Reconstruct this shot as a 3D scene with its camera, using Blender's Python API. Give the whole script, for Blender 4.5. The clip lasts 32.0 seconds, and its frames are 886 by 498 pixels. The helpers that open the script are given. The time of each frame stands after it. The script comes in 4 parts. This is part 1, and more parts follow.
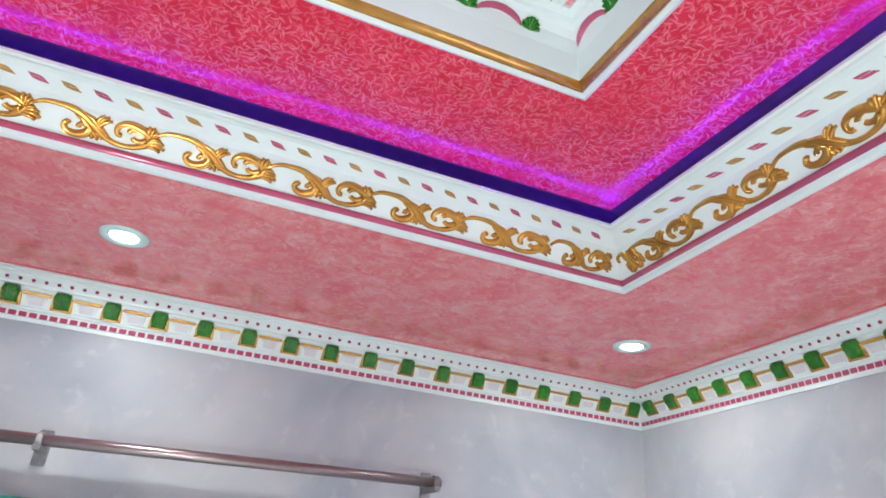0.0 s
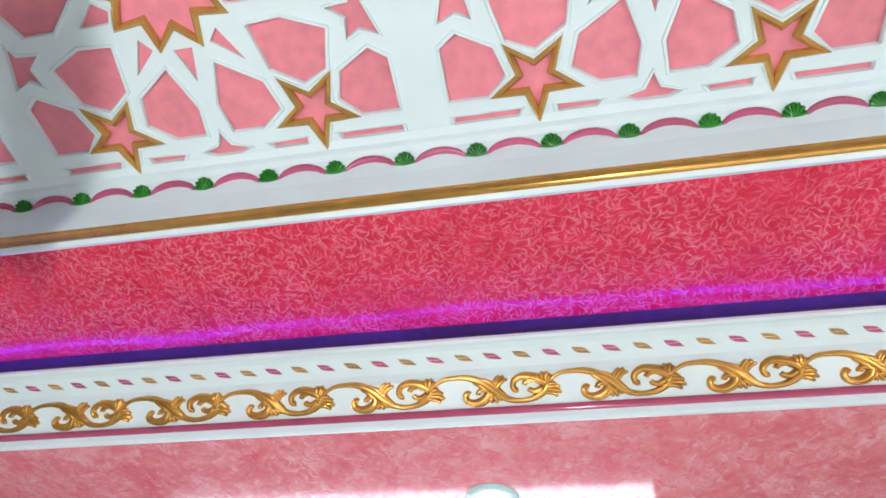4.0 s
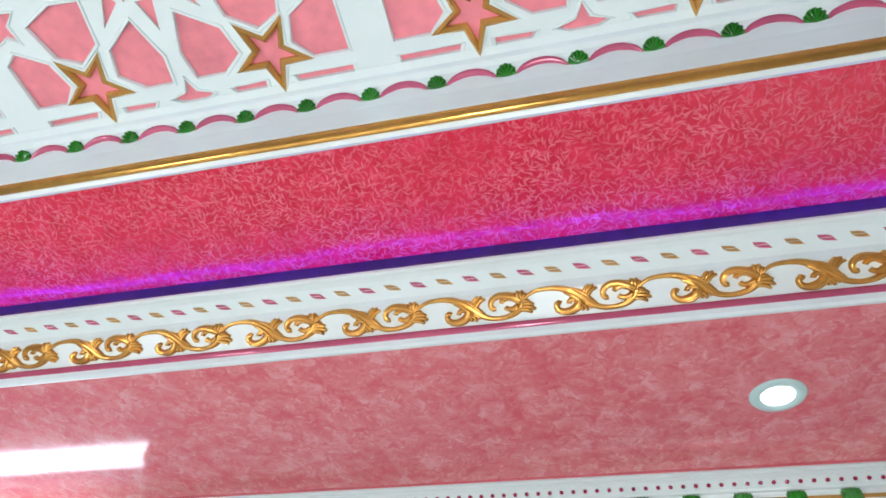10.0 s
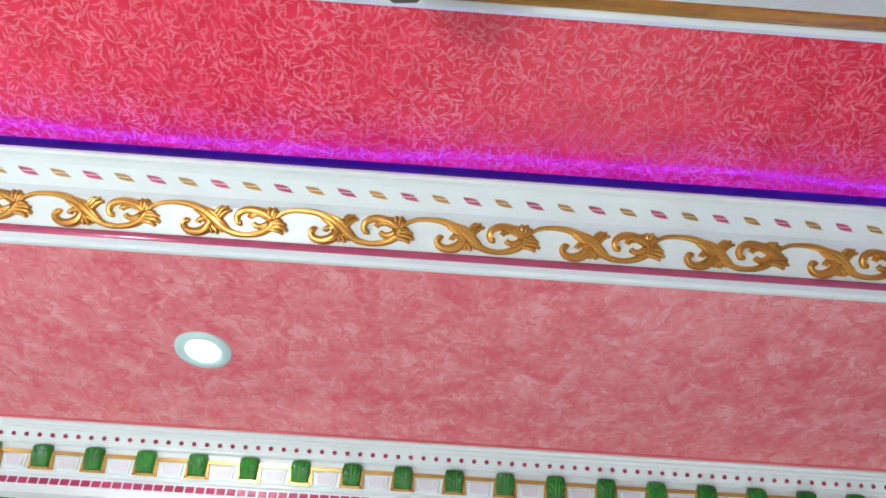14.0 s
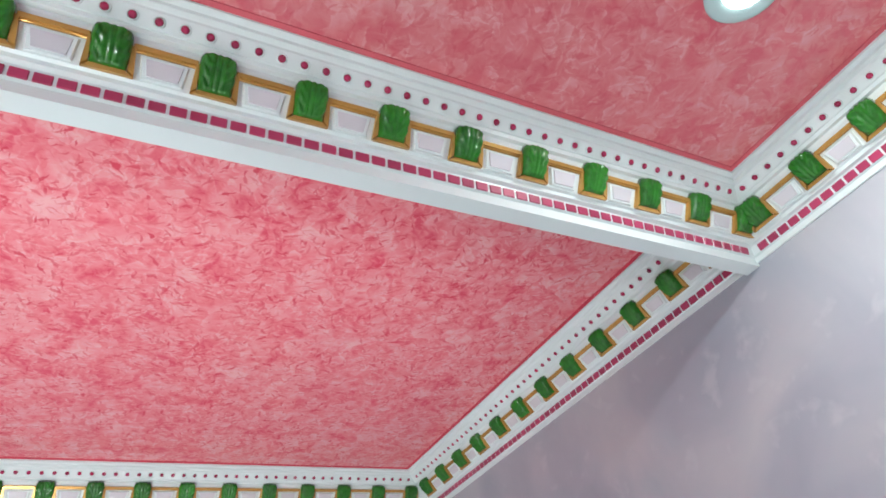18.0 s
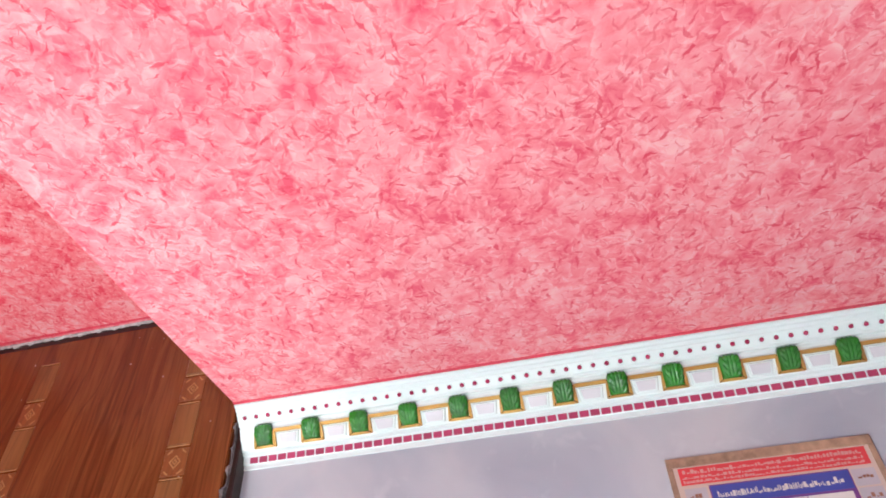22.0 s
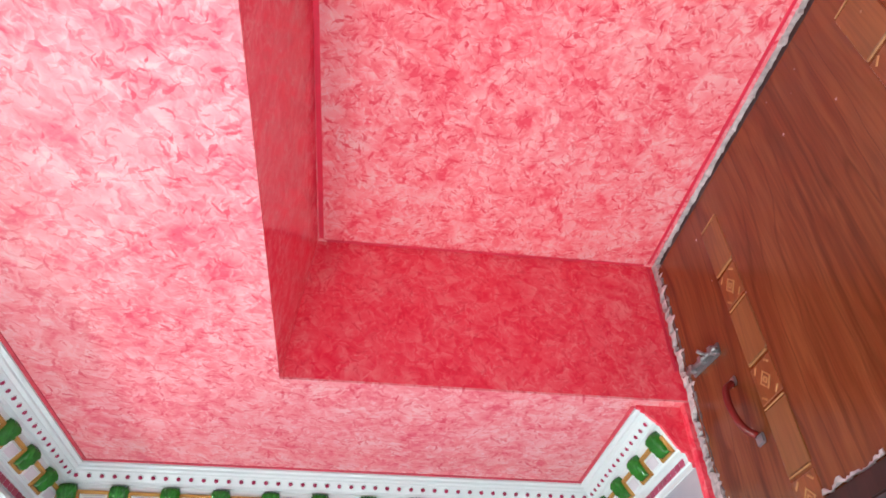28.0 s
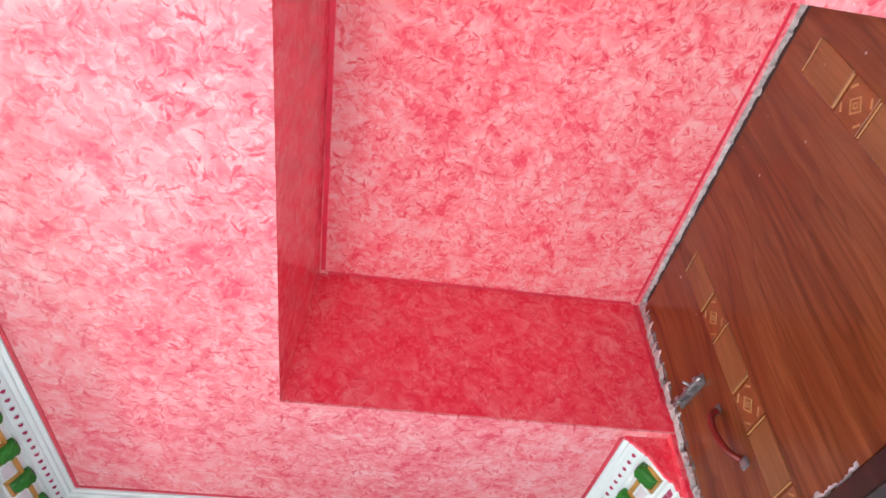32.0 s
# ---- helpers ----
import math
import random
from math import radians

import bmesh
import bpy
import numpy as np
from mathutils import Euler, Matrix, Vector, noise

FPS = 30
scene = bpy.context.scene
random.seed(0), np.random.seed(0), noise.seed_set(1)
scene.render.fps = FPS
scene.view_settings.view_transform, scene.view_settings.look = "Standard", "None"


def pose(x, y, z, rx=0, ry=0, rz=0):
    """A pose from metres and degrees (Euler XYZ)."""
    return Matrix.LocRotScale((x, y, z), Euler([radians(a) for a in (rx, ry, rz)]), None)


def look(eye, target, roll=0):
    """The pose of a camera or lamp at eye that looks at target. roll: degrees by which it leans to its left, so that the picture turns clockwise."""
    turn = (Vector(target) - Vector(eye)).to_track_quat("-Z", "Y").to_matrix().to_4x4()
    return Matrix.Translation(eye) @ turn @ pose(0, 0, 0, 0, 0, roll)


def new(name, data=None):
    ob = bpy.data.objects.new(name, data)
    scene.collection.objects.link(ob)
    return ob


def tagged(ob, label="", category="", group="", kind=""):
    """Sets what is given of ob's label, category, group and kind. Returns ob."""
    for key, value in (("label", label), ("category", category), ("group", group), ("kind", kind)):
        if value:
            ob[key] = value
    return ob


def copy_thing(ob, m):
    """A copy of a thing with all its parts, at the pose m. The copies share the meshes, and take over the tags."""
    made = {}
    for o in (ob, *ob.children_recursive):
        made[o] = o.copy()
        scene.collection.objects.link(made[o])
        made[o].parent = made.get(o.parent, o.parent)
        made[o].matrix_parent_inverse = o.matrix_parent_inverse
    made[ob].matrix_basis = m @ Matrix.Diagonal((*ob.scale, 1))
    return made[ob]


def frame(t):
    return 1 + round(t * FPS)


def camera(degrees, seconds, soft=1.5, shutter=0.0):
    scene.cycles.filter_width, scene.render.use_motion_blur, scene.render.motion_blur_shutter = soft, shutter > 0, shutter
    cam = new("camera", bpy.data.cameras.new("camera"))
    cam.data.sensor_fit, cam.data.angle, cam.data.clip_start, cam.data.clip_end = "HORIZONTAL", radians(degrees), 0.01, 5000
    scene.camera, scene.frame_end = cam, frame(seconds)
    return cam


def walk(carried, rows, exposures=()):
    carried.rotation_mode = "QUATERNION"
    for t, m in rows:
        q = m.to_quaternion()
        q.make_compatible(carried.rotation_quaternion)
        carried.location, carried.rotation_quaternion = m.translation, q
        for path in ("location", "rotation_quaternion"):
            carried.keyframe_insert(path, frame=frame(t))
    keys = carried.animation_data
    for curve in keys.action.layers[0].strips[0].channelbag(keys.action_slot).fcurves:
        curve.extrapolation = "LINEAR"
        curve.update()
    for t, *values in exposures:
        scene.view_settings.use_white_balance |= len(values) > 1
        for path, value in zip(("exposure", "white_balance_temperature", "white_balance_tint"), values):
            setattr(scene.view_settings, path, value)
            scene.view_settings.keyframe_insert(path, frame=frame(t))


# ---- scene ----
cam = camera(68.21, 32.0, soft=1.7)
PATH = [
    (0, -4.387, -1.307, 2.046, 116.62, -4.16, 67.23),
    (0.5, -4.353, -1.264, 2.047, 118.41, -4.78, 55.32),
    (1, -4.273, -1.227, 2.046, 120.96, -2.16, 43.85),
    (1.5, -4.169, -1.170, 2.058, 122.22, -3.36, 34.66),
    (2, -4.033, -1.124, 2.079, 125.18, -3.74, 27.71),
    (2.5, -3.905, -1.115, 2.109, 128.39, -4.53, 24.32),
    (3, -3.844, -1.179, 2.102, 132.64, -3.81, 18.03),
    (3.5, -3.776, -1.296, 2.055, 137.23, -3.82, 13.58),
    (5.5, -3.394, -1.385, 1.890, 142.70, -2.44, 6.21),
    (6, -3.262, -1.371, 1.901, 142.06, -1.13, 7.66),
    (6.5, -3.182, -1.403, 1.890, 142.15, -2.14, 8.13),
    (7, -3.058, -1.427, 1.889, 139.38, -1.88, 7.34),
    (7.5, -2.944, -1.397, 1.891, 140.35, -4.28, 9.40),
    (8, -2.814, -1.383, 1.882, 142.36, -4.15, 9.18),
    (8.5, -2.730, -1.352, 1.893, 140.80, -3.03, 9.32),
    (9, -2.636, -1.382, 1.892, 141.81, -1.37, 10.98),
    (9.5, -2.509, -1.392, 1.887, 140.05, -1.24, 9.39),
    (10, -2.383, -1.330, 1.910, 137.30, -3.62, 12.92),
    (10.5, -2.276, -1.287, 1.911, 138.32, -5.13, 15.69),
    (11, -2.213, -1.276, 1.914, 139.95, -5.25, 15.87),
    (11.5, -2.179, -1.279, 1.929, 140.11, -3.39, 13.97),
    (12, -2.112, -1.330, 1.937, 141.54, -2.02, 9.82),
    (12.5, -2.030, -1.373, 1.928, 137.64, -3.48, 4.97),
    (13, -1.957, -1.306, 1.924, 134.98, -4.23, -0.92),
    (13.5, -1.838, -1.230, 1.925, 136.74, -3.49, -1.39),
    (14, -1.714, -1.167, 1.937, 137.19, -1.89, -3.59),
    (14.5, -1.574, -1.109, 1.945, 136.00, 3.11, -7.23),
    (15, -1.443, -1.035, 1.966, 132.64, 7.15, -12.36),
    (15.5, -1.347, -0.894, 1.949, 130.81, 6.91, -16.99),
    (17.5, -0.933, -0.514, 1.978, 128.07, 5.75, -20.55),
    (18, -0.825, -0.444, 1.979, 127.65, 8.32, -26.41),
    (18.5, -0.734, -0.325, 1.962, 128.53, 2.57, -18.57),
    (19, -0.785, -0.225, 1.945, 126.48, -0.01, -9.40),
    (19.5, -0.803, -0.156, 1.938, 124.12, 2.85, -5.33),
    (20, -0.771, -0.018, 1.940, 123.38, 3.63, -1.91),
    (20.5, -0.740, 0.044, 1.951, 127.84, 2.87, 0.35),
    (21, -0.726, 0.112, 1.955, 128.68, 1.43, 4.78),
    (21.5, -0.760, 0.150, 1.964, 128.31, 2.06, 8.95),
    (22, -0.779, 0.111, 1.963, 131.63, 2.00, 13.47),
    (22.5, -0.774, 0.066, 1.960, 133.36, 1.88, 21.39),
    (23, -0.766, 0.038, 1.959, 132.37, 2.74, 31.31),
    (23.5, -0.804, 0.054, 1.961, 130.64, 2.71, 40.36),
    (24, -0.913, 0.123, 1.964, 128.87, 2.42, 45.49),
    (24.5, -1.025, 0.171, 1.968, 133.34, 1.02, 50.93),
    (25, -1.060, 0.254, 1.933, 133.60, -0.72, 62.06),
    (25.2, -1.095, 0.293, 1.922, 133.56, 0.23, 70.66),
    (25.5, -1.134, 0.331, 1.918, 134.58, -1.06, 80.39),
    (27.5, -1.193, 0.583, 2.009, 130.04, -3.95, 82.68),
    (28, -1.225, 0.657, 2.064, 131.46, 0.17, 83.00),
    (28.5, -1.298, 0.741, 2.092, 132.57, 3.27, 89.09),
    (29, -1.358, 0.745, 2.147, 132.57, 3.39, 89.30),
    (29.5, -1.360, 0.769, 2.164, 135.38, 3.78, 92.77),
    (30, -1.366, 0.760, 2.160, 138.42, 2.67, 91.63),
    (30.5, -1.399, 0.726, 2.124, 139.08, 1.67, 87.39),
    (31, -1.378, 0.685, 2.075, 135.75, 0.08, 87.03),
    (31.5, -1.304, 0.674, 2.044, 137.35, 0.09, 84.73),
    (32, -1.219, 0.636, 1.996, 136.44, 0.13, 81.33),
]
EXPOSURE = [(0, .14), (1.2, .07), (2, -.45), (3.2, -.27), (6, -.06), (9, -.06), (10, -.14), (11, .04), (13, .12), (14.2, .28), (15.3, .25), (17.6, .45), (18.2, .52), (19, .85), (20, 1.02), (22, .9), (23, .82), (24, .74), (25, .85), (25.6, .8), (27.4, .88), (28.2, 1.04), (32, 1.0)]
walk(cam, [(t, pose(*p)) for t, *p in PATH], EXPOSURE)

# ---- light and exposure ----
world = bpy.data.worlds.new("world")
scene.world = world
world.use_nodes = True
world.node_tree.nodes["Background"].inputs[0].default_value = (0.8, 0.87, 1.0, 1)
world.node_tree.nodes["Background"].inputs[1].default_value = 0.3
scene.view_settings.exposure = 0.0


def area_lamp(name, m, size_x, size_y, watts, colour=(1, 1, 1), shape="RECTANGLE", spread=180):
    data = bpy.data.lights.new(name, "AREA")
    data.shape, data.size, data.size_y, data.energy, data.color = shape, size_x, size_y, watts, colour
    data.spread = radians(spread)
    ob = new(name, data)
    ob.matrix_world = m
    return ob


# ---- plan, in metres ----
H = 2.6                                   # soffit of the main room and ceiling of the bay
XL, XR = -6.07, 0.037                     # end walls
YW, YO = 0.037, -2.987                    # long walls of the main room
Y1, Y1B = 1.225, 1.185                    # far wall of the bay, and its short end beyond the shutter
X2 = -2.60                                # end wall of the bay
BEAM = (0.030, 0.037)                     # beam between room and bay
TRAY = (-5.412, -0.445, -0.513, -2.437)   # opening in the soffit: x, x, north y, south y
RED = 2.725                               # upper ceiling
PANEL = (-5.061, -0.853, -0.838, -2.112)  # lattice panel with its frame
XC, YC, TILE = -2.957, -1.475, 0.61       # centre of the panel, pitch of its tiles
REC = (-2.167, -1.424, 0.512)             # recess over the shutter
ZREC = 2.887
S = 0.0965                                # pitch of the cornice blocks

DOWNLIGHTS = [(-5.68, -.29), (-3.85, -.295), (-2.076, -.29), (-.262, -.28), (-5.70, -1.483), (-.262, -1.48)]
for x, y in DOWNLIGHTS:
    area_lamp("downlight_lamp", pose(x, y, H - .012), .06, .06, 2.5, (.93, 1, .98), "DISK")
# four fixed spots added to stand in for the operator's carried lamp, held low under the camera; its glints show in the
# glossy ceilings and walls all along the way
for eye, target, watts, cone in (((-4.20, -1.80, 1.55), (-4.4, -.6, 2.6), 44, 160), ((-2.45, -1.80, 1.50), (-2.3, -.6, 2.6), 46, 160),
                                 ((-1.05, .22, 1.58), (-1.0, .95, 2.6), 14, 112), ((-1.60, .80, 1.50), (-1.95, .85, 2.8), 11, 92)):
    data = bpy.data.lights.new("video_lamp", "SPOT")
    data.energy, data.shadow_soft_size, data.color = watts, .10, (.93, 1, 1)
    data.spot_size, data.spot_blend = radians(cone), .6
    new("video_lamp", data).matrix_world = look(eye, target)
# unseen fill lamps added on the far walls and in the bay; their light falls on the white floor and comes back up
FILL_WINDOWS = [((-4.4, YO, 1.25), 0, 50), ((-3.0, YO, 1.25), 0, 50), ((XR, -1.9, 1.25), 90, 4), ((XR, .62, 1.25), 90, 28)]
for place, turn, watts in FILL_WINDOWS:
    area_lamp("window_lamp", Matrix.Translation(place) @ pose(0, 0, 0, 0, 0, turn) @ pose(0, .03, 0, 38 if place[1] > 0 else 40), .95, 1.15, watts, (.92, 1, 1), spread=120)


# ---- materials ----
class Nodes:
    """Short names for building node materials."""

    def __init__(self, name, rough=0.5, metal=0.0):
        self.m = bpy.data.materials.new(name)
        self.m.use_nodes = True
        self.t = self.m.node_tree
        self.b = self.t.nodes["Principled BSDF"]
        self.b.inputs["Roughness"].default_value = rough
        self.b.inputs["Metallic"].default_value = metal
        self.pos = self.t.nodes.new("ShaderNodeNewGeometry").outputs["Position"]

    def put(self, socket, value):
        if hasattr(value, "is_linked"):
            self.t.links.new(value, socket)
        else:
            socket.default_value = value

    def mapped(self, scale, turn=0.0, vector=None):
        """Turned about z first, then stretched."""
        for kind, value in (("Rotation", (0, 0, radians(turn))), ("Scale", scale)):
            n = self.t.nodes.new("ShaderNodeMapping")
            n.inputs[kind].default_value = value
            self.put(n.inputs["Vector"], vector or self.pos)
            vector = n.outputs[0]
        return vector

    def noise(self, scale, detail=4, distortion=0.0, vector=None, rough=0.5):
        n = self.t.nodes.new("ShaderNodeTexNoise")
        n.inputs["Scale"].default_value, n.inputs["Detail"].default_value = scale, detail
        n.inputs["Distortion"].default_value, n.inputs["Roughness"].default_value = distortion, rough
        self.put(n.inputs["Vector"], vector or self.pos)
        return n.outputs[0]

    def warp(self, scale, amount, vector=None):
        n = self.t.nodes.new("ShaderNodeTexNoise")
        n.inputs["Scale"].default_value, n.inputs["Detail"].default_value = scale, 3
        self.put(n.inputs["Vector"], vector or self.pos)
        a = self.t.nodes.new("ShaderNodeVectorMath")
        a.operation = "MULTIPLY_ADD"
        self.put(a.inputs[0], n.outputs[1])
        a.inputs[1].default_value = (amount, amount, amount)
        self.put(a.inputs[2], vector or self.pos)
        return a.outputs[0]

    def ramp(self, value, stops):
        n = self.t.nodes.new("ShaderNodeValToRGB")
        e = n.color_ramp.elements
        while len(e) < len(stops):
            e.new(0.5)
        for k, (p, c) in zip(e, stops):
            k.position, k.color = p, (*c, 1) if hasattr(c, "__len__") else (c, c, c, 1)
        self.put(n.inputs[0], value)
        return n.outputs[0]

    def mix(self, f, a, b, kind="MIX"):
        n = self.t.nodes.new("ShaderNodeMix")
        n.data_type, n.blend_type = "RGBA", kind
        for k, v in ((0, f), (6, a), (7, b)):
            if hasattr(v, "__len__"):
                v = (*v, 1)
            self.put(n.inputs[k], v)
        return n.outputs[2]

    def math(self, op, a, b=0.0):
        n = self.t.nodes.new("ShaderNodeMath")
        n.operation = op
        self.put(n.inputs[0], a)
        self.put(n.inputs[1], b)
        return n.outputs[0]

    def upright(self):
        """Flat coordinates for upright faces along x or y: (x + y, z)."""
        a = self.t.nodes.new("ShaderNodeSeparateXYZ")
        self.put(a.inputs[0], self.pos)
        b = self.t.nodes.new("ShaderNodeCombineXYZ")
        self.put(b.inputs[0], self.math("ADD", a.outputs[0], a.outputs[1]))
        self.put(b.inputs[1], a.outputs[2])
        return b.outputs[0]

    def dab(self, vector, cells, half, wide, bend, seed):
        """One bent spindle a cell, turned at random: its fill from 0 at the rim to 1, the place across it, and its random tone."""
        shift = self.t.nodes.new("ShaderNodeMapping")
        shift.inputs["Location"].default_value = (seed, seed * 1.7, 0)
        shift.inputs["Scale"].default_value = (cells, cells, 0)
        self.put(shift.inputs["Vector"], vector)
        vo = self.t.nodes.new("ShaderNodeTexVoronoi")
        vo.voronoi_dimensions, vo.inputs["Scale"].default_value = "2D", 1.0
        self.put(vo.inputs["Vector"], shift.outputs[0])
        off = self.t.nodes.new("ShaderNodeVectorMath")
        off.operation = "SUBTRACT"
        self.put(off.inputs[0], shift.outputs[0])
        self.put(off.inputs[1], vo.outputs["Position"])
        rnd = self.t.nodes.new("ShaderNodeSeparateColor")
        self.put(rnd.inputs[0], vo.outputs["Color"])
        turn = self.t.nodes.new("ShaderNodeVectorRotate")
        turn.rotation_type = "Z_AXIS"
        self.put(turn.inputs["Vector"], off.outputs[0])
        self.put(turn.inputs["Angle"], self.math("MULTIPLY", rnd.outputs[0], math.tau))
        uv = self.t.nodes.new("ShaderNodeSeparateXYZ")
        self.put(uv.inputs[0], turn.outputs[0])
        u = self.math("ABSOLUTE", uv.outputs[0])
        arc = self.math("MULTIPLY", self.math("MULTIPLY", u, u), self.math("MULTIPLY", self.math("SUBTRACT", rnd.outputs[1], .5), bend))
        v = self.math("DIVIDE", self.math("ADD", uv.outputs[1], arc), wide)
        fill = self.math("SUBTRACT", self.math("SUBTRACT", 1.0, self.math("DIVIDE", u, half)), self.math("ABSOLUTE", v))
        return fill, v, rnd.outputs[2]

    def strokes(self, vector, cells, half, wide, bend, seed, sharp):
        """Thin separate strokes."""
        fill, _, tone = self.dab(vector, cells, half, wide, bend, seed)
        m = self.math("MINIMUM", self.math("MAXIMUM", self.math("MULTIPLY", fill, sharp), 0.0), 1.0)
        return self.math("MULTIPLY", m, self.math("ADD", self.math("MULTIPLY", tone, .7), .3))

    def flakes(self, vector, cells, half, wide, bend, seed):
        """Broad flakes, pale along one edge and fading out to the other."""
        fill, v, tone = self.dab(vector, cells, half, wide, bend, seed)
        m = self.math("MINIMUM", self.math("MAXIMUM", self.math("MULTIPLY", fill, 7.0), 0.0), 1.0)
        m = self.math("MULTIPLY", m, self.math("MAXIMUM", self.math("ADD", self.math("MULTIPLY", v, .75), .5), 0.0))
        return self.math("MULTIPLY", m, self.math("ADD", self.math("MULTIPLY", tone, .8), .2))

    def colour(self, c):
        self.put(self.b.inputs["Base Color"], c)
        return self

    def bump(self, height, strength, distance=0.003):
        n = self.t.nodes.new("ShaderNodeBump")
        n.inputs["Strength"].default_value, n.inputs["Distance"].default_value = strength, distance
        self.put(n.inputs["Height"], height)
        self.put(self.b.inputs["Normal"], n.outputs[0])
        return self


def plain(name, rgb, rough=0.5, metal=0.0, vary=0.06, scale=40.0, bump=0.08, pieces=0.0):
    n = Nodes(name, rough, metal)
    grain = n.noise(scale, 5)
    wide = n.noise(scale / 9, 3)
    lo, hi = [c * (1 - vary) for c in rgb], [min(1, c * (1 + vary)) for c in rgb]
    c = n.mix(0.5, n.ramp(grain, [(.3, lo), (.7, hi)]), n.ramp(wide, [(.3, lo), (.7, hi)]))
    if pieces:
        rnd = n.t.nodes.new("ShaderNodeObjectInfo").outputs["Random"]
        c = n.mix(1.0, c, n.ramp(rnd, [(0, 1 - pieces), (1, 1.0)]), "MULTIPLY")
    n.colour(c).bump(grain, bump)
    return n.m


def marbled(name, stops, crease_colour, crease_amount, fine, rough, upright=False, gloss=.5):
    """Marbled plaster: overlapping ragged flakes in several tones, with thin streaks and short broken creases between them."""
    n = Nodes(name, rough)
    flat = n.upright() if upright else n.pos
    q = n.warp(70, .007, n.warp(22, .020, flat))
    r = n.warp(48, .012, flat)
    z = n.warp(110, .010, n.warp(40, .016, flat))
    cloud = n.noise(16 * fine, 5, .9, n.warp(14, .06, flat), .6)
    pale = None
    for k, (cells, half, wide, bend) in enumerate(((15, .72, .52, 1.1), (23, .70, .46, 1.3), (34, .68, .40, 1.5), (52, .66, .30, 1.5))):
        one = n.flakes(q if k % 2 else r, cells * fine, half, wide, bend, 3.7 * k + 1.3)
        pale = one if pale is None else n.math("MAXIMUM", pale, one)
    streak = None
    for k, (cells, half, wide) in enumerate(((40, .60, .115), (56, .58, .110), (30, .66, .080))):
        one = n.strokes(r, cells * fine, half, wide, 1.7, 5.1 * k + 40.2, 3.5)
        streak = one if streak is None else n.math("MAXIMUM", streak, one)
    f = n.math("ADD", n.math("MULTIPLY", cloud, .70), n.math("MULTIPLY", pale, .25))
    f = n.math("ADD", f, n.math("MULTIPLY", n.math("MULTIPLY", streak, n.ramp(n.noise(17, 3, .6), [(.36, 0.0), (.58, 1.0)])), .15))
    f = n.math("ADD", f, n.math("MULTIPLY", n.math("SUBTRACT", n.noise(3.1, 3, .5), .5), .13))
    f = n.math("ADD", f, n.math("MULTIPLY", n.math("SUBTRACT", n.noise(130, 3, .6), .5), .10))
    c = n.ramp(f, stops)
    lines = None
    for k, (cells, half, wide) in enumerate(((36, .62, .120), (48, .58, .125), (29, .66, .090), (62, .56, .120))):
        one = n.strokes(z, cells * fine, half, wide, 1.8, 7.3 * k + 90.6, 3.0)
        one = n.math("MULTIPLY", one, n.ramp(n.noise(17 + 4 * k, 3, .6), [(.42, 0.0), (.56, 1.0)]))
        lines = one if lines is None else n.math("MAXIMUM", lines, one)
    c = n.mix(n.math("MULTIPLY", lines, crease_amount), c, crease_colour)
    n.colour(c)
    n.put(n.b.inputs["Roughness"], n.ramp(n.noise(9, 4), [(.3, rough * .85), (.7, rough * 1.2)]))
    n.b.inputs["Specular IOR Level"].default_value = gloss
    n.bump(n.math("ADD", n.noise(14, 4, .4), n.math("MULTIPLY", f, .25)), .045, .004)
    return n.m


def stippled_red():
    """Red ground with a dense felt of short crossing pale fibres."""
    n = Nodes("red_stippled_plaster", 0.17)
    q = n.warp(60, .006)
    total = None
    for k, cells in enumerate((50, 57, 65, 73, 61)):
        one = n.strokes(q, cells, .64, .125, 1.3, 6.1 * k + 2.4, 2.6)
        total = one if total is None else n.math("MAXIMUM", total, one)
    gate = n.ramp(n.noise(8, 4, .4), [(.34, .45), (.58, 1.0)])
    base = n.ramp(n.noise(26, 5, .5), [(.3, (.60, .010, .038)), (.7, (.75, .030, .080))])
    n.colour(n.mix(n.math("MULTIPLY", n.math("MULTIPLY", total, gate), .66), base, (.86, .27, .32)))
    n.bump(total, .28, .0016)
    return n.m


def sponged_wall():
    n = Nodes("lavender_sponged_paint", 0.45)
    v = n.warp(3, .25)
    a = n.ramp(n.noise(3.2, 5, .4, v), [(.3, (.305, .335, .40)), (.5, (.40, .42, .475)), (.68, (.485, .49, .525))])
    dab = n.ramp(n.noise(21, 3, .2, n.warp(9, .05)), [(.60, 0.0), (.74, 1.0)])
    n.colour(n.mix(n.math("MULTIPLY", dab, .35), a, (.58, .60, .62)))
    n.bump(n.noise(60, 3), .06)
    return n.m


